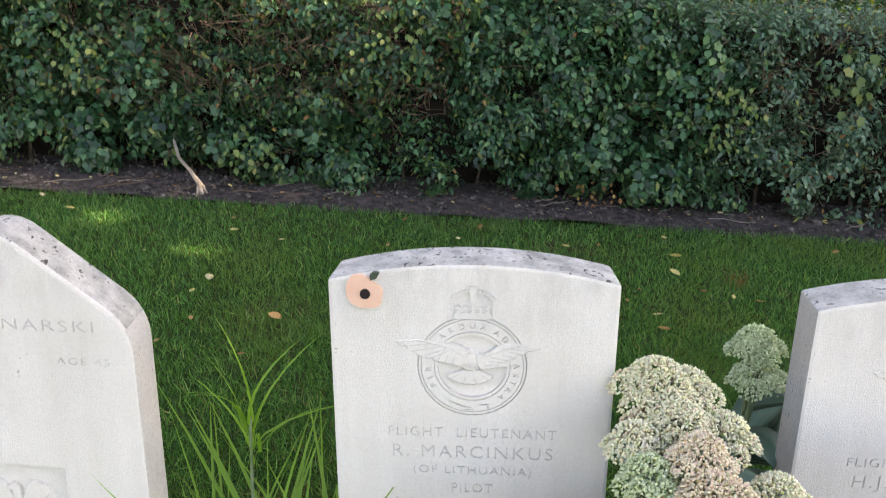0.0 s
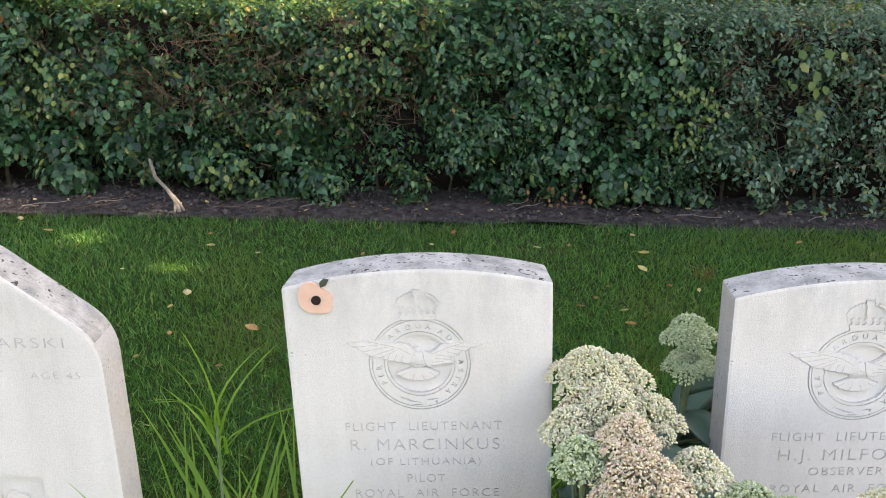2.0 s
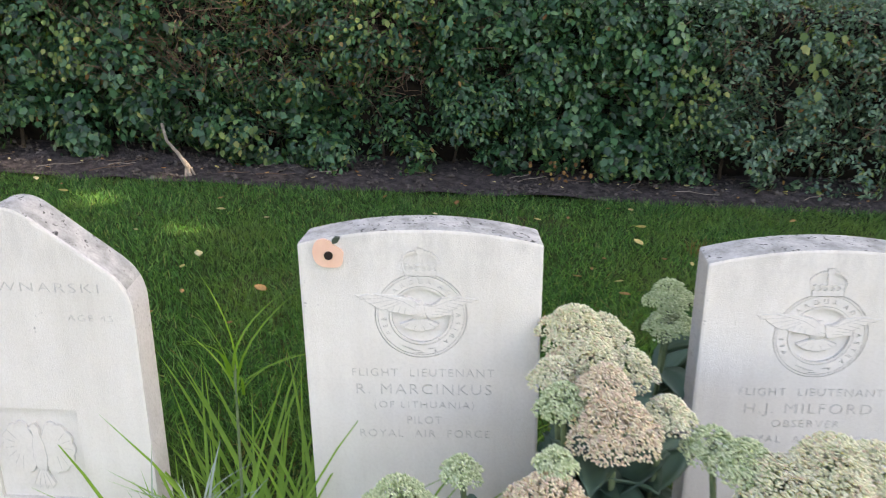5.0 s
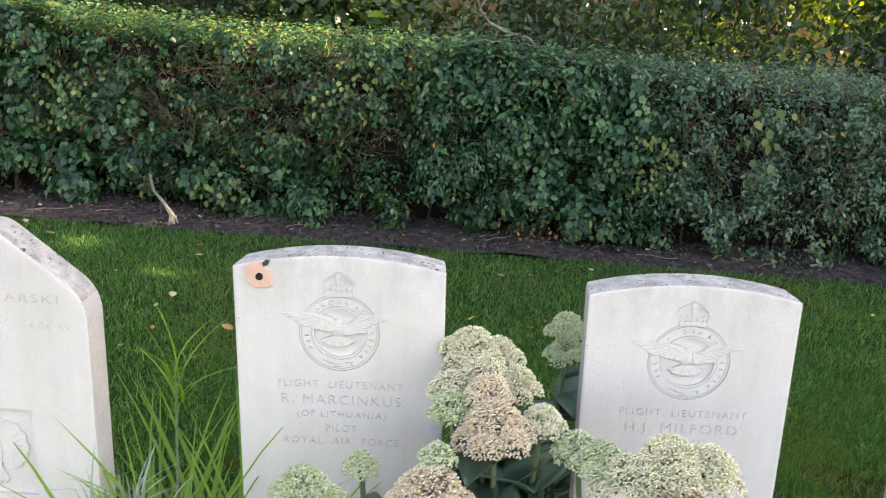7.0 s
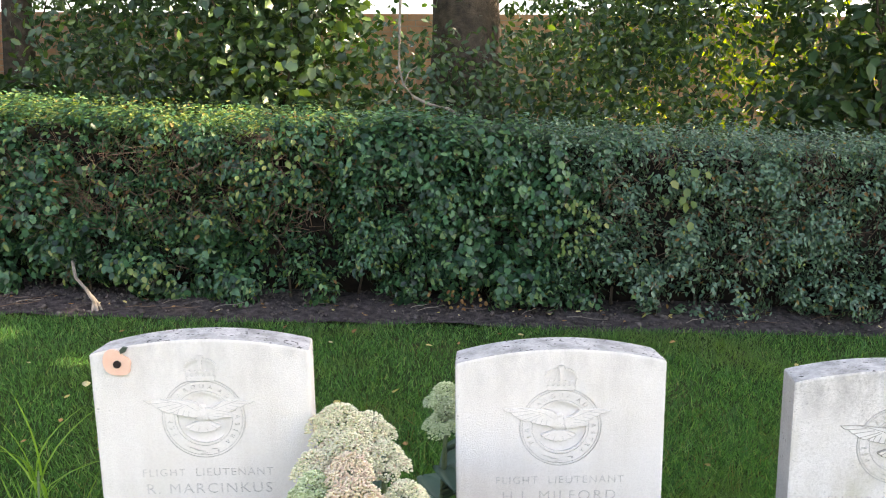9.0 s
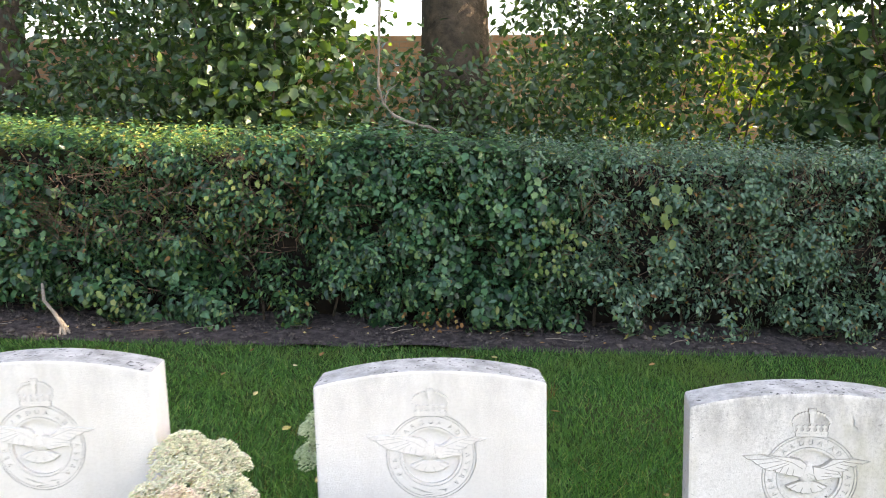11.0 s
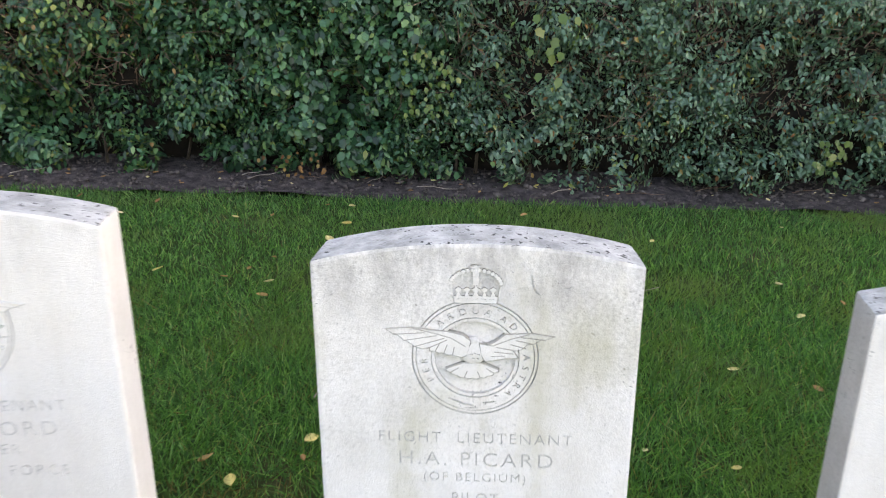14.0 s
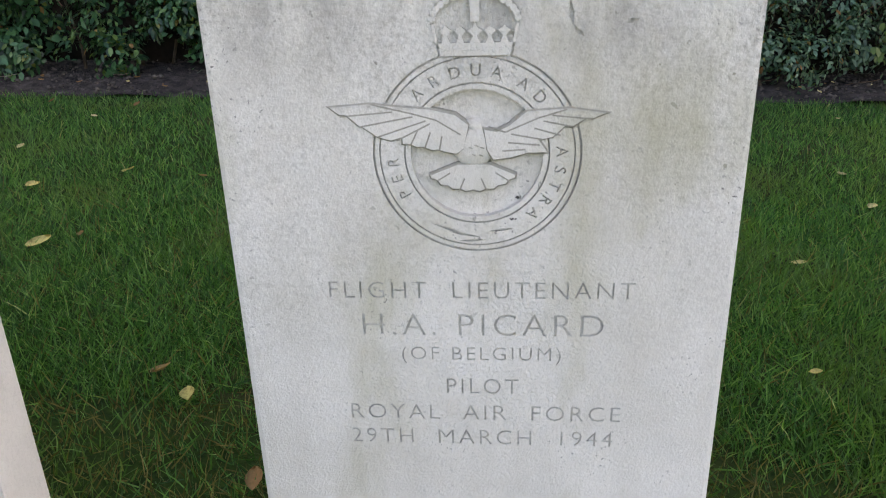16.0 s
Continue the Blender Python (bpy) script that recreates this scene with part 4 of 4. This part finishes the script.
def tree(x, y, r, h, label, seed, crown_at, radius, n, gaps=(), n_clumps=130):
    """Trunk with limbs and a crown of single leaves in clumps; gaps: lines of open crown (point, width)."""
    g = float(ground_z(x))
    t = anchor("tree", x, y, g)
    rr = random.Random(seed)
    bm = bmesh.new()
    cx, cy, cz = crown_at
    pts = [(0, 0, -0.1), (0.02, 0, 0.5), (0.05, 0.02, h * 0.5), ((cx - x) * 0.3, (cy - y) * 0.3, h)]
    tube(bm, pts, r * 1.15, r * 0.6, 16)
    for v in bm.verts:
        v.co.xy += Vector((v.co.x, v.co.y)) * 0.09 * noise.noise(v.co * 6)
    for f in bm.faces:
        f.smooth = True
    trunk = part("trunk", bm, BARK, t, "dark rough grey-brown trunk")
    clumps = []
    while len(clumps) < n_clumps:
        p = Vector((rr.uniform(-1, 1), rr.uniform(-1, 1), rr.uniform(-1, 1)))
        if 0.25 < p.length < 1:
            clumps.append((cx - x + p.x * radius[0], cy - y + p.y * radius[1], cz - g + p.z * radius[2]))
    for k in range(9):
        bm = bmesh.new()
        c = Vector(clumps[k * 11])
        a = Vector(pts[-1]).lerp(Vector(pts[-2]), rr.uniform(0, 0.4))
        m = a.lerp(c, 0.5) + Vector((rr.uniform(-0.3, 0.3), rr.uniform(-0.3, 0.3), 0.3))
        tube(bm, [a, a.lerp(m, 0.5), m, c], r * 0.35, 0.02, 7)
        part("limb", bm, BARK, trunk)
    clumps = np.array(clumps)
    pos = clumps[rng.integers(0, len(clumps), n)] + rng.normal(0, 0.42, (n, 3))
    world_pos = pos + np.array([x, y, g])
    s = np.array(SUN)
    keep = np.ones(n, bool)
    for p, w in gaps:
        rel = world_pos - np.array(p)
        off = rel - (rel @ s)[:, None] * s
        keep &= np.linalg.norm(off, axis=1) > w
    pos = pos[keep]
    k = len(pos)
    cloud("crown", *LOBED, pos, rand_dirs(k) + np.array([0, 0, 0.7]), rand_dirs(k), rng.uniform(0.11, 0.18, k), SHRUB_LEAF, t, "loose crown of green leaves")["kind"] = "stuff"
    tagged(t, label, "tree")


tree(0.62, 5.6, 0.36, 3.6, "tall tree with a thick dark trunk among shrubs", 3, (0.6, 6.6, 6.0), (3.2, 2.4, 2.2), 9000)
tree(-3.3, 6.0, 0.16, 3.4, "slender dark tree among shrubs", 5, (-3.4, 7.0, 5.6), (2.6, 2.0, 1.9), 6000)
# Out of view, inferred from dapples; gaps along sun rays set the patches.
tree(9.4, 1.6, 0.3, 4.2, "broad tree shading the graves", 9, (8.6, 1.7, 7.0), (3.2, 4.5, 2.8), 46000, n_clumps=210,
     gaps=(((-2.3, 3.60, 1.15), 0.20), ((-1.9, 3.55, 1.13), 0.22), ((-1.4, 3.55, 1.12), 0.21), ((-0.95, 3.5, 1.10), 0.24), ((-0.45, 3.5, 1.09), 0.22), ((-0.1, 3.4, 1.05), 0.13), ((1.72, 0.02, 0.70), 0.07),
           ((-1.23, 2.17, 0.02), 0.13), ((-1.79, 2.52, 0.03), 0.12), ((0.91, 1.69, -0.02), 0.08), ((1.19, 1.45, -0.03), 0.05), ((1.48, 1.12, -0.03), 0.06), ((1.78, 0.68, -0.03), 0.08)))


# ---- brick wall behind ----
def brick_wall():
    wall = anchor("wall_back", 2.0, 9.5, 0)
    bm = bmesh.new()
    prism(bm, [(-9, -0.5), (9, -0.5), (9, 2.3), (-9, 2.3)], 0.006, 0.24)
    bmesh.ops.recalc_face_normals(bm, faces=bm.faces)
    part("mortar", bm, MORTAR, wall)
    n_rows = 30
    bm = bmesh.new()
    for j in range(n_rows):
        z = 0.05 + j * 0.075
        for i in range(83):
            x = -9 + (i + 0.5 * (j % 2)) * 0.217
            o = 0.002 * rng.uniform(-1, 1)
            prism(bm, [(x, z), (x + 0.205, z), (x + 0.205, z + 0.064), (x, z + 0.064)], o - 0.002, 0.05)
    bmesh.ops.recalc_face_normals(bm, faces=bm.faces)
    part("bricks", bm, BRICK, wall)["kind"] = "stuff"
    tagged(wall, "sunlit orange-red brick wall behind the shrubs", "wall", kind="structure")


brick_wall()


def side_light_block(name, x, turn):
    """An added plain wall with a coping, out of view, that blocks low light from one side."""
    wall = anchor(name, x, 0, float(ground_z(x)), turn)
    bm = bmesh.new()
    prism(bm, [(-12, -0.5), (12, -0.5), (12, 2.6), (-12, 2.6)], 0, 0.24)
    bmesh.ops.recalc_face_normals(bm, faces=bm.faces)
    part("wall_face", bm, MORTAR, wall)
    bm = bmesh.new()
    prism(bm, [(-12, 2.6), (12, 2.6), (12, 2.66), (-12, 2.66)], -0.04, 0.28)
    bmesh.ops.recalc_face_normals(bm, faces=bm.faces)
    part("coping", bm, STONE_SHADE_GREY, wall)
    tagged(wall, "added unseen grey wall blocking low side light", "wall", kind="structure")


# Unseen walls, added to cut low light on the stones' sides.
side_light_block("light_block_east", 12.2, -90)
side_light_block("light_block_west", -9.6, 90)


# ---- stonecrop, long grass and small plants by the stones ----
FLORET = ([(1, 0, 0), (-1, 0, 0), (0, 0.8, 0), (0, -0.8, 0), (0, 0, 1.2), (0, 0, -1.0)], [(0, 2, 4), (2, 1, 4), (1, 3, 4), (3, 0, 4), (2, 0, 5), (1, 2, 5), (3, 1, 5), (0, 3, 5)])


def fleshy_leaf():
    """A thick, cupped oval leaf, length 1 along +y."""
    bm = bmesh.new()
    rows = []
    for i in range(7):
        t = i / 6
        w = 0.30 * math.sin(math.pi * min(1, t * 0.93 + 0.05)) ** 0.8
        rows.append([bm.verts.new((w * u, t, 0.16 * abs(u) ** 1.5 * w / 0.3 - 0.22 * t * t + dz)) for u, dz in ((-1, 0), (-0.5, 0.0), (0, -0.015), (0.5, 0.0), (1, 0), (0.4, -0.04), (-0.4, -0.04))])
    for a, b in zip(rows, rows[1:]):
        for k in range(7):
            f = bm.faces.new((a[k], a[(k + 1) % 7], b[(k + 1) % 7], b[k]))
            f.smooth = True
    bm.faces.new(rows[0][::-1])
    bm.faces.new(rows[-1])
    bmesh.ops.recalc_face_normals(bm, faces=bm.faces)
    me = bpy.data.meshes.new("leaf")
    bm.to_mesh(me)
    bm.free()
    me.materials.append(SEDUM_LEAF)
    return me


LEAF_MESH = fleshy_leaf()


def flower_head(parent, p, r, mat, seed):
    """A lumpy flat-topped flower head of many small buds on short stalks."""
    rs = np.random.default_rng(seed)
    lumps = [(0, 0, 0, 1.0)] + [(0.60 * math.cos(a), 0.60 * math.sin(a), -0.34 + 0.14 * rs.uniform(-1, 1), 0.60) for a in (rs.uniform(0, 1) + np.arange(6)) * math.pi / 3]
    pts, nrm = [], []
    for lx, ly, lz, s in lumps:
        k = int(980 * s * s * (r / 0.06) ** 2) + 50
        d = rs.normal(size=(k, 3))
        d /= np.linalg.norm(d, axis=1, keepdims=True)
        d[:, 2] = np.abs(d[:, 2]) - 0.5
        q = np.array([lx, ly, lz]) + d * np.array([0.74, 0.74, 0.84]) * s * rs.uniform(0.84, 1.06, (k, 1))
        pts.append(q * r)
        nrm.append(d)
    pts, nrm = np.concatenate(pts), np.concatenate(nrm)
    n = len(pts)
    ob = cloud("flower_head", *FLORET, pts + np.array(p), nrm + rs.normal(0, 0.2, (n, 3)), rs.normal(size=(n, 3)), rs.uniform(0.0019, 0.0030, n), mat, parent, width=rs.uniform(0.0014, 0.0023, n))
    return ob


def stonecrop(label, x, y, heads, leaves, seed):
    """heads: (x, y, z, radius, material) in the place's own metres."""
    g = float(ground_z(x))
    plant = anchor("stonecrop_plant", x, y, g)
    r = random.Random(seed)
    o = Vector((x, y, g))
    for k, (hx, hy, hz, hr, mat) in enumerate(heads):
        top = Vector((hx, hy, hz)) - o
        bm = bmesh.new()
        base = Vector((top.x * 0.35 + r.uniform(-0.02, 0.02), top.y * 0.35 + r.uniform(-0.02, 0.02), -0.02))
        mid = base.lerp(top, 0.55) + Vector((r.uniform(-0.015, 0.015), r.uniform(-0.015, 0.015), 0.02))
        tube(bm, [base, base.lerp(mid, 0.5), mid, top - Vector((0, 0, 0.25 * hr))], 0.006, 0.0045, 7)
        for j in range(5):
            a = 2 * math.pi * j / 5 + r.uniform(-0.4, 0.4)
            e = top + Vector((math.cos(a) * hr * 0.6, math.sin(a) * hr * 0.6, -0.05 * hr))
            tube(bm, [top - Vector((0, 0, 0.9 * hr)), e], 0.003, 0.002, 5)
        stalk = part("stem", bm, STEM, plant)
        flower_head(stalk, top, hr, mat, seed * 50 + k)
        for j in range(leaves + 5):
            t = r.uniform(0.35, 0.8)
            q = base.lerp(mid, t / 0.55) if t < 0.55 else mid.lerp(top, (t - 0.55) / 0.45)
            leaf = new("leaf", LEAF_MESH)
            leaf.parent = stalk
            a = r.uniform(0, 360)
            if 40 < a < 140 and q.x < 0:
                a += 180
            sz = r.uniform(0.075, 0.125)
            leaf.matrix_basis = Matrix.Translation(q) @ pose(0, 0, 0, r.uniform(5, 45), 0, a) @ Matrix.Diagonal((sz, sz, sz, 1))
    tagged(plant, label, "plant", "stonecrop plants in the border")


CR, PK, GN = FLORET_CREAM, FLORET_PINK, FLORET_GREEN
stonecrop("flowering stonecrop with cream and pinkish heads beside headstone", 0.29, -0.1,
          [(0.242, -0.02, 0.678, 0.058, CR), (0.288, 0.01, 0.655, 0.050, CR), (0.207, -0.089, 0.632, 0.040, CR), (0.216, -0.150, 0.622, 0.042, GN), (0.283, -0.195, 0.620, 0.066, PK),
           (0.360, -0.16, 0.612, 0.042, CR), (0.322, -0.06, 0.632, 0.046, CR), (0.272, -0.15, 0.655, 0.040, PK), (0.262, -0.07, 0.652, 0.046, CR), (0.240, -0.05, 0.640, 0.044, PK)], 11, 1)
stonecrop("pale green stonecrop standing behind the stones", 0.43, 0.18, [(0.43, 0.17, 0.655, 0.044, GN), (0.43, 0.14, 0.615, 0.045, GN)], 9, 2)
stonecrop("low stonecrop with green and pinkish heads", 0.1, -0.26,
          [(-0.013, -0.25, 0.522, 0.050, GN), (0.073, -0.2, 0.535, 0.031, GN), (0.19, -0.28, 0.545, 0.072, PK), (0.198, -0.25, 0.588, 0.030, GN), (0.03, -0.27, 0.51, 0.04, GN)], 7, 3)
stonecrop("stonecrop with large cream heads before a headstone", 0.53, -0.27,
          [(0.415, -0.2, 0.59, 0.042, GN), (0.445, -0.25, 0.60, 0.046, GN), (0.482, -0.28, 0.59, 0.060, CR), (0.538, -0.28, 0.625, 0.060, CR), (0.595, -0.27, 0.61, 0.058, CR), (0.47, -0.33, 0.56, 0.045, CR),
           (0.56, -0.32, 0.58, 0.05, PK)], 9, 4)


def blades(name, label, category, x, y, n, spread, length, lean, width, mat, seed, foot=-0.01):
    """A tuft of long arching grass blades."""
    g = float(ground_z(x))
    t = anchor(name, x, y, g)
    r = random.Random(seed)
    for k in range(n):
        bm = bmesh.new()
        a, L = r.uniform(0, 2 * math.pi), length * r.uniform(0.55, 1.0)
        d = Vector((math.cos(a), math.sin(a), 0))
        s = d.cross(Vector((0, 0, 1)))
        b = Vector((r.gauss(0, spread), r.gauss(0, spread * 0.5), foot + (r.uniform(-0.05, 0.05) if foot > 0 else 0)))
        bend = lean * r.uniform(0.3, 1.2)
        w = width * r.uniform(0.7, 1.2)
        prev = None
        for i in range(7):
            u = i / 6
            c = b + Vector((0, 0, 1)) * L * (u - 0.35 * bend * u * u) + d * L * bend * u ** 1.9
            h = s * w * (1 - u) ** 0.6 * 0.5
            fold = Vector((0, 0, -0.25 * w * (1 - u)))
            row = (bm.verts.new(c - h), bm.verts.new(c + fold), bm.verts.new(c + h))
            if prev:
                bm.faces.new((prev[0], prev[1], row[1], row[0])).smooth = True
                bm.faces.new((prev[1], prev[2], row[2], row[1])).smooth = True
            prev = row
        part("blade", bm, mat, t)
    if foot > 0:
        bm = bmesh.new()
        tube(bm, [(0.01, 0, -0.02), (-0.008, 0, foot * 0.5), (0, 0, foot + 0.05)], 0.004, 0.0025, 6)
        part("stalk", bm, STEM, t)
    tagged(t, label, category)


blades("grass_tuft", "tall leafy green grass stalk between headstones", "grass", -0.318, 0.04, 10, 0.006, 0.21, 1.0, 0.008, TALL_GRASS, 1, foot=0.49)
blades("grass_tuft", "lush arching yellow-green grass tuft by a headstone", "grass", -0.22, -0.12, 190, 0.07, 0.64, 1.35, 0.014, TALL_GRASS, 2)
blades("grass_tuft", "lush arching yellow-green grass tuft by a headstone", "grass", -0.33, -0.14, 130, 0.05, 0.56, 1.2, 0.013, TALL_GRASS, 3)
blades("grass_tuft", "short bright green grass tuft at the foot of stone", "grass", -0.12, -0.10, 90, 0.045, 0.56, 1.4, 0.012, TALL_GRASS, 6)
blades("silver_plant", "small silvery narrow-leaved plant in the border", "plant", -0.345, -0.15, 60, 0.028, 0.13, 1.0, 0.005, SILVER_LEAF, 4, foot=0.33)


# ---- paper poppy ----
def poppy(x, y, z):
    p = anchor("poppy_token", x, y, z, 0)
    bm = bmesh.new()
    out = []
    for k in range(48):
        a = 2 * math.pi * k / 48
        rad = 0.0240 + 0.0035 * math.cos(2 * (a - 2.6)) + 0.0022 * math.cos(3 * a + 0.6) - 0.006 * max(0, math.cos(a + 0.25)) ** 16
        out.append((rad * math.cos(a), rad * math.sin(a)))
    prism(bm, out, -0.004, 0.0)
    bmesh.ops.recalc_face_normals(bm, faces=bm.faces)
    petals = part("petals", bm, POPPY, p, "faded pink-orange petals")
    bm = bmesh.new()
    disc(bm, 0.001, -0.001, 0.0068, -0.0065, -0.003, 16)
    bmesh.ops.recalc_face_normals(bm, faces=bm.faces)
    part("centre", bm, BLACK, petals, "black round centre")
    bm = bmesh.new()
    prism(bm, [(0.008, 0.018), (0.016, 0.021), (0.020, 0.029), (0.012, 0.030), (0.007, 0.025)], -0.006, 0.0)
    bmesh.ops.recalc_face_normals(bm, faces=bm.faces)
    part("leaf", bm, POPPY_LEAF, p, "small dark green leaf")
    tagged(p, "faded paper poppy with a black centre on stone", "poppy")


poppy(-0.142, -0.001, 0.771)


# ---- fallen leaves ----
def litter_mesh(seed):
    r = random.Random(seed)
    bm = bmesh.new()
    rows = []
    c1, c2 = r.uniform(-0.5, 0.5), r.uniform(0.1, 0.5)
    for i in range(6):
        t = i / 5
        w = 0.3 * math.sin(math.pi * min(1, t * 0.95 + 0.04)) ** 0.8
        rows.append([bm.verts.new((w * u, t - 0.5, c2 * (t - 0.5) ** 2 + 0.5 * abs(u) * w + c1 * 0.1 * u + dz)) for u, dz in ((-1, 0), (0, 0), (1, 0), (0, -0.02))])
    for a, b in zip(rows, rows[1:]):
        for k in range(4):
            bm.faces.new((a[k], a[(k + 1) % 4], b[(k + 1) % 4], b[k])).smooth = True
    me = bpy.data.meshes.new("fallen_leaf")
    bm.to_mesh(me)
    bm.free()
    return me


def litter_material(name, a, b_):
    m, t, b = nodes_of(name, 0.75, 0.2)
    oi = t.nodes.new("ShaderNodeObjectInfo")
    c = ramp(t, oi.outputs["Random"], [(0.0, a), (1.0, b_)])
    t.links.new(mix(t, c, (0.2, 0.11, 0.04), ramp(t, noise_tex(t, 8, 3), [(0.5, (0, 0, 0)), (0.7, (0.6, 0.6, 0.6))])), b.inputs["Base Color"])
    return m


YELLOW_FALL = litter_material("yellow fallen leaf", (0.62, 0.52, 0.16), (0.7, 0.62, 0.34))
BROWN_FALL = litter_material("brown fallen leaf", (0.28, 0.15, 0.06), (0.5, 0.3, 0.12))


def fallen_leaves():
    r = random.Random(12)
    kinds = []
    for k in range(6):
        me = litter_mesh(k)
        me.materials.append(YELLOW_FALL if k % 2 else BROWN_FALL)
        kinds.append(me)
    spots = [(0.23, 1.28, 1, 0.085), (0.70, 0.71, 0, 0.065), (0.77, 0.63, 3, 0.06), (0.93, 0.41, 0, 0.06), (2.50, 1.91, 1, 0.05), (2.45, 1.61, 3, 0.06), (0.86, 2.47, 1, 0.075), (0.92, 0.80, 3, 0.055),
             (-1.02, 1.83, 1, 0.075), (-0.69, 1.52, 0, 0.07), (0.65, 1.65, 0, 0.06), (0.88, 2.05, 0, 0.06), (-1.11, 2.42, 3, 0.055), (-0.87, 2.33, 5, 0.05), (-2.17, 2.76, 1, 0.065), (-1.94, 2.58, 3, 0.06),
             (0.86, 2.74, 5, 0.05), (0.81, 2.25, 1, 0.075), (0.65, 1.78, 3, 0.05), (0.49, 1.81, 0, 0.05), (0.38, 2.51, 5, 0.045), (-0.01, 2.71, 0, 0.06), (0.02, 1.71, 3, 0.06)]
    for k in range(70):
        spots.append((r.uniform(-2.6, 4.2), r.uniform(0.35, 2.9), r.choice((0, 2, 4, 1)), r.uniform(0.025, 0.05)))
    for k in range(85):
        x = r.uniform(-3.2, 4.6)
        spots.append((x, edge_y(x) + r.uniform(0.02, 0.32), r.choice((0, 1, 2, 3, 4)), r.uniform(0.022, 0.045)))
    for x, y, k, sz in spots:
        sz *= 0.75
        soil_up = 0.05 if y > edge_y(x) else 0.03
        ob = new("fallen_leaf", kinds[k])
        ob.matrix_world = pose(x, y, float(ground_z(x)) + soil_up, r.uniform(-14, 14), r.uniform(-14, 14), r.uniform(0, 360)) @ Matrix.Diagonal((sz, sz, sz, 1))
        tagged(ob, "small yellow fallen leaf on the ground" if k % 2 else "small curled brown fallen leaf on the ground", "leaf", "fallen leaves")


fallen_leaves()


# ---- twigs, straws and a withered tuft ----
blades("withered_tuft", "small dark withered tuft in the lawn", "grass", 1.07, 2.22, 26, 0.03, 0.11, 0.7, 0.004, DRY_LEAF, 8)


def straw(x, y, length, turn, thick, mat, label):
    g = float(ground_z(x)) + (0.045 if y > edge_y(x) else 0.04)
    a = radians(turn)
    o = anchor("dry_twig", x, y, g)
    bm = bmesh.new()
    d = Vector((math.cos(a), math.sin(a), 0))
    n = Vector((-d.y, d.x, 0))
    tube(bm, [-d * length / 2, -d * length * 0.15 + n * length * 0.05 + Vector((0, 0, 0.01)), d * length * 0.2 - n * length * 0.02 + Vector((0, 0, 0.012)), d * length / 2 + Vector((0, 0, 0.02))], thick, thick * 0.5, 5)
    part("twig_body", bm, mat, o)
    tagged(o, label, "twig", "fallen twigs")


rt = random.Random(31)
straw(1.93, 1.75, 0.16, 8, 0.002, PALE_WOOD, "thin pale straw lying on the lawn")
straw(0.93, 1.02, 0.10, 60, 0.002, PALE_WOOD, "thin pale straw lying on the lawn")
for k in range(26):
    sx = rt.uniform(-2.8, 4.2)
    straw(sx, edge_y(sx) + rt.uniform(0.04, 0.26), rt.uniform(0.08, 0.26), rt.uniform(-40, 40), rt.uniform(0.0018, 0.0035), rt.choice((PALE_WOOD, TWIG)), "thin dry twig lying on the soil")
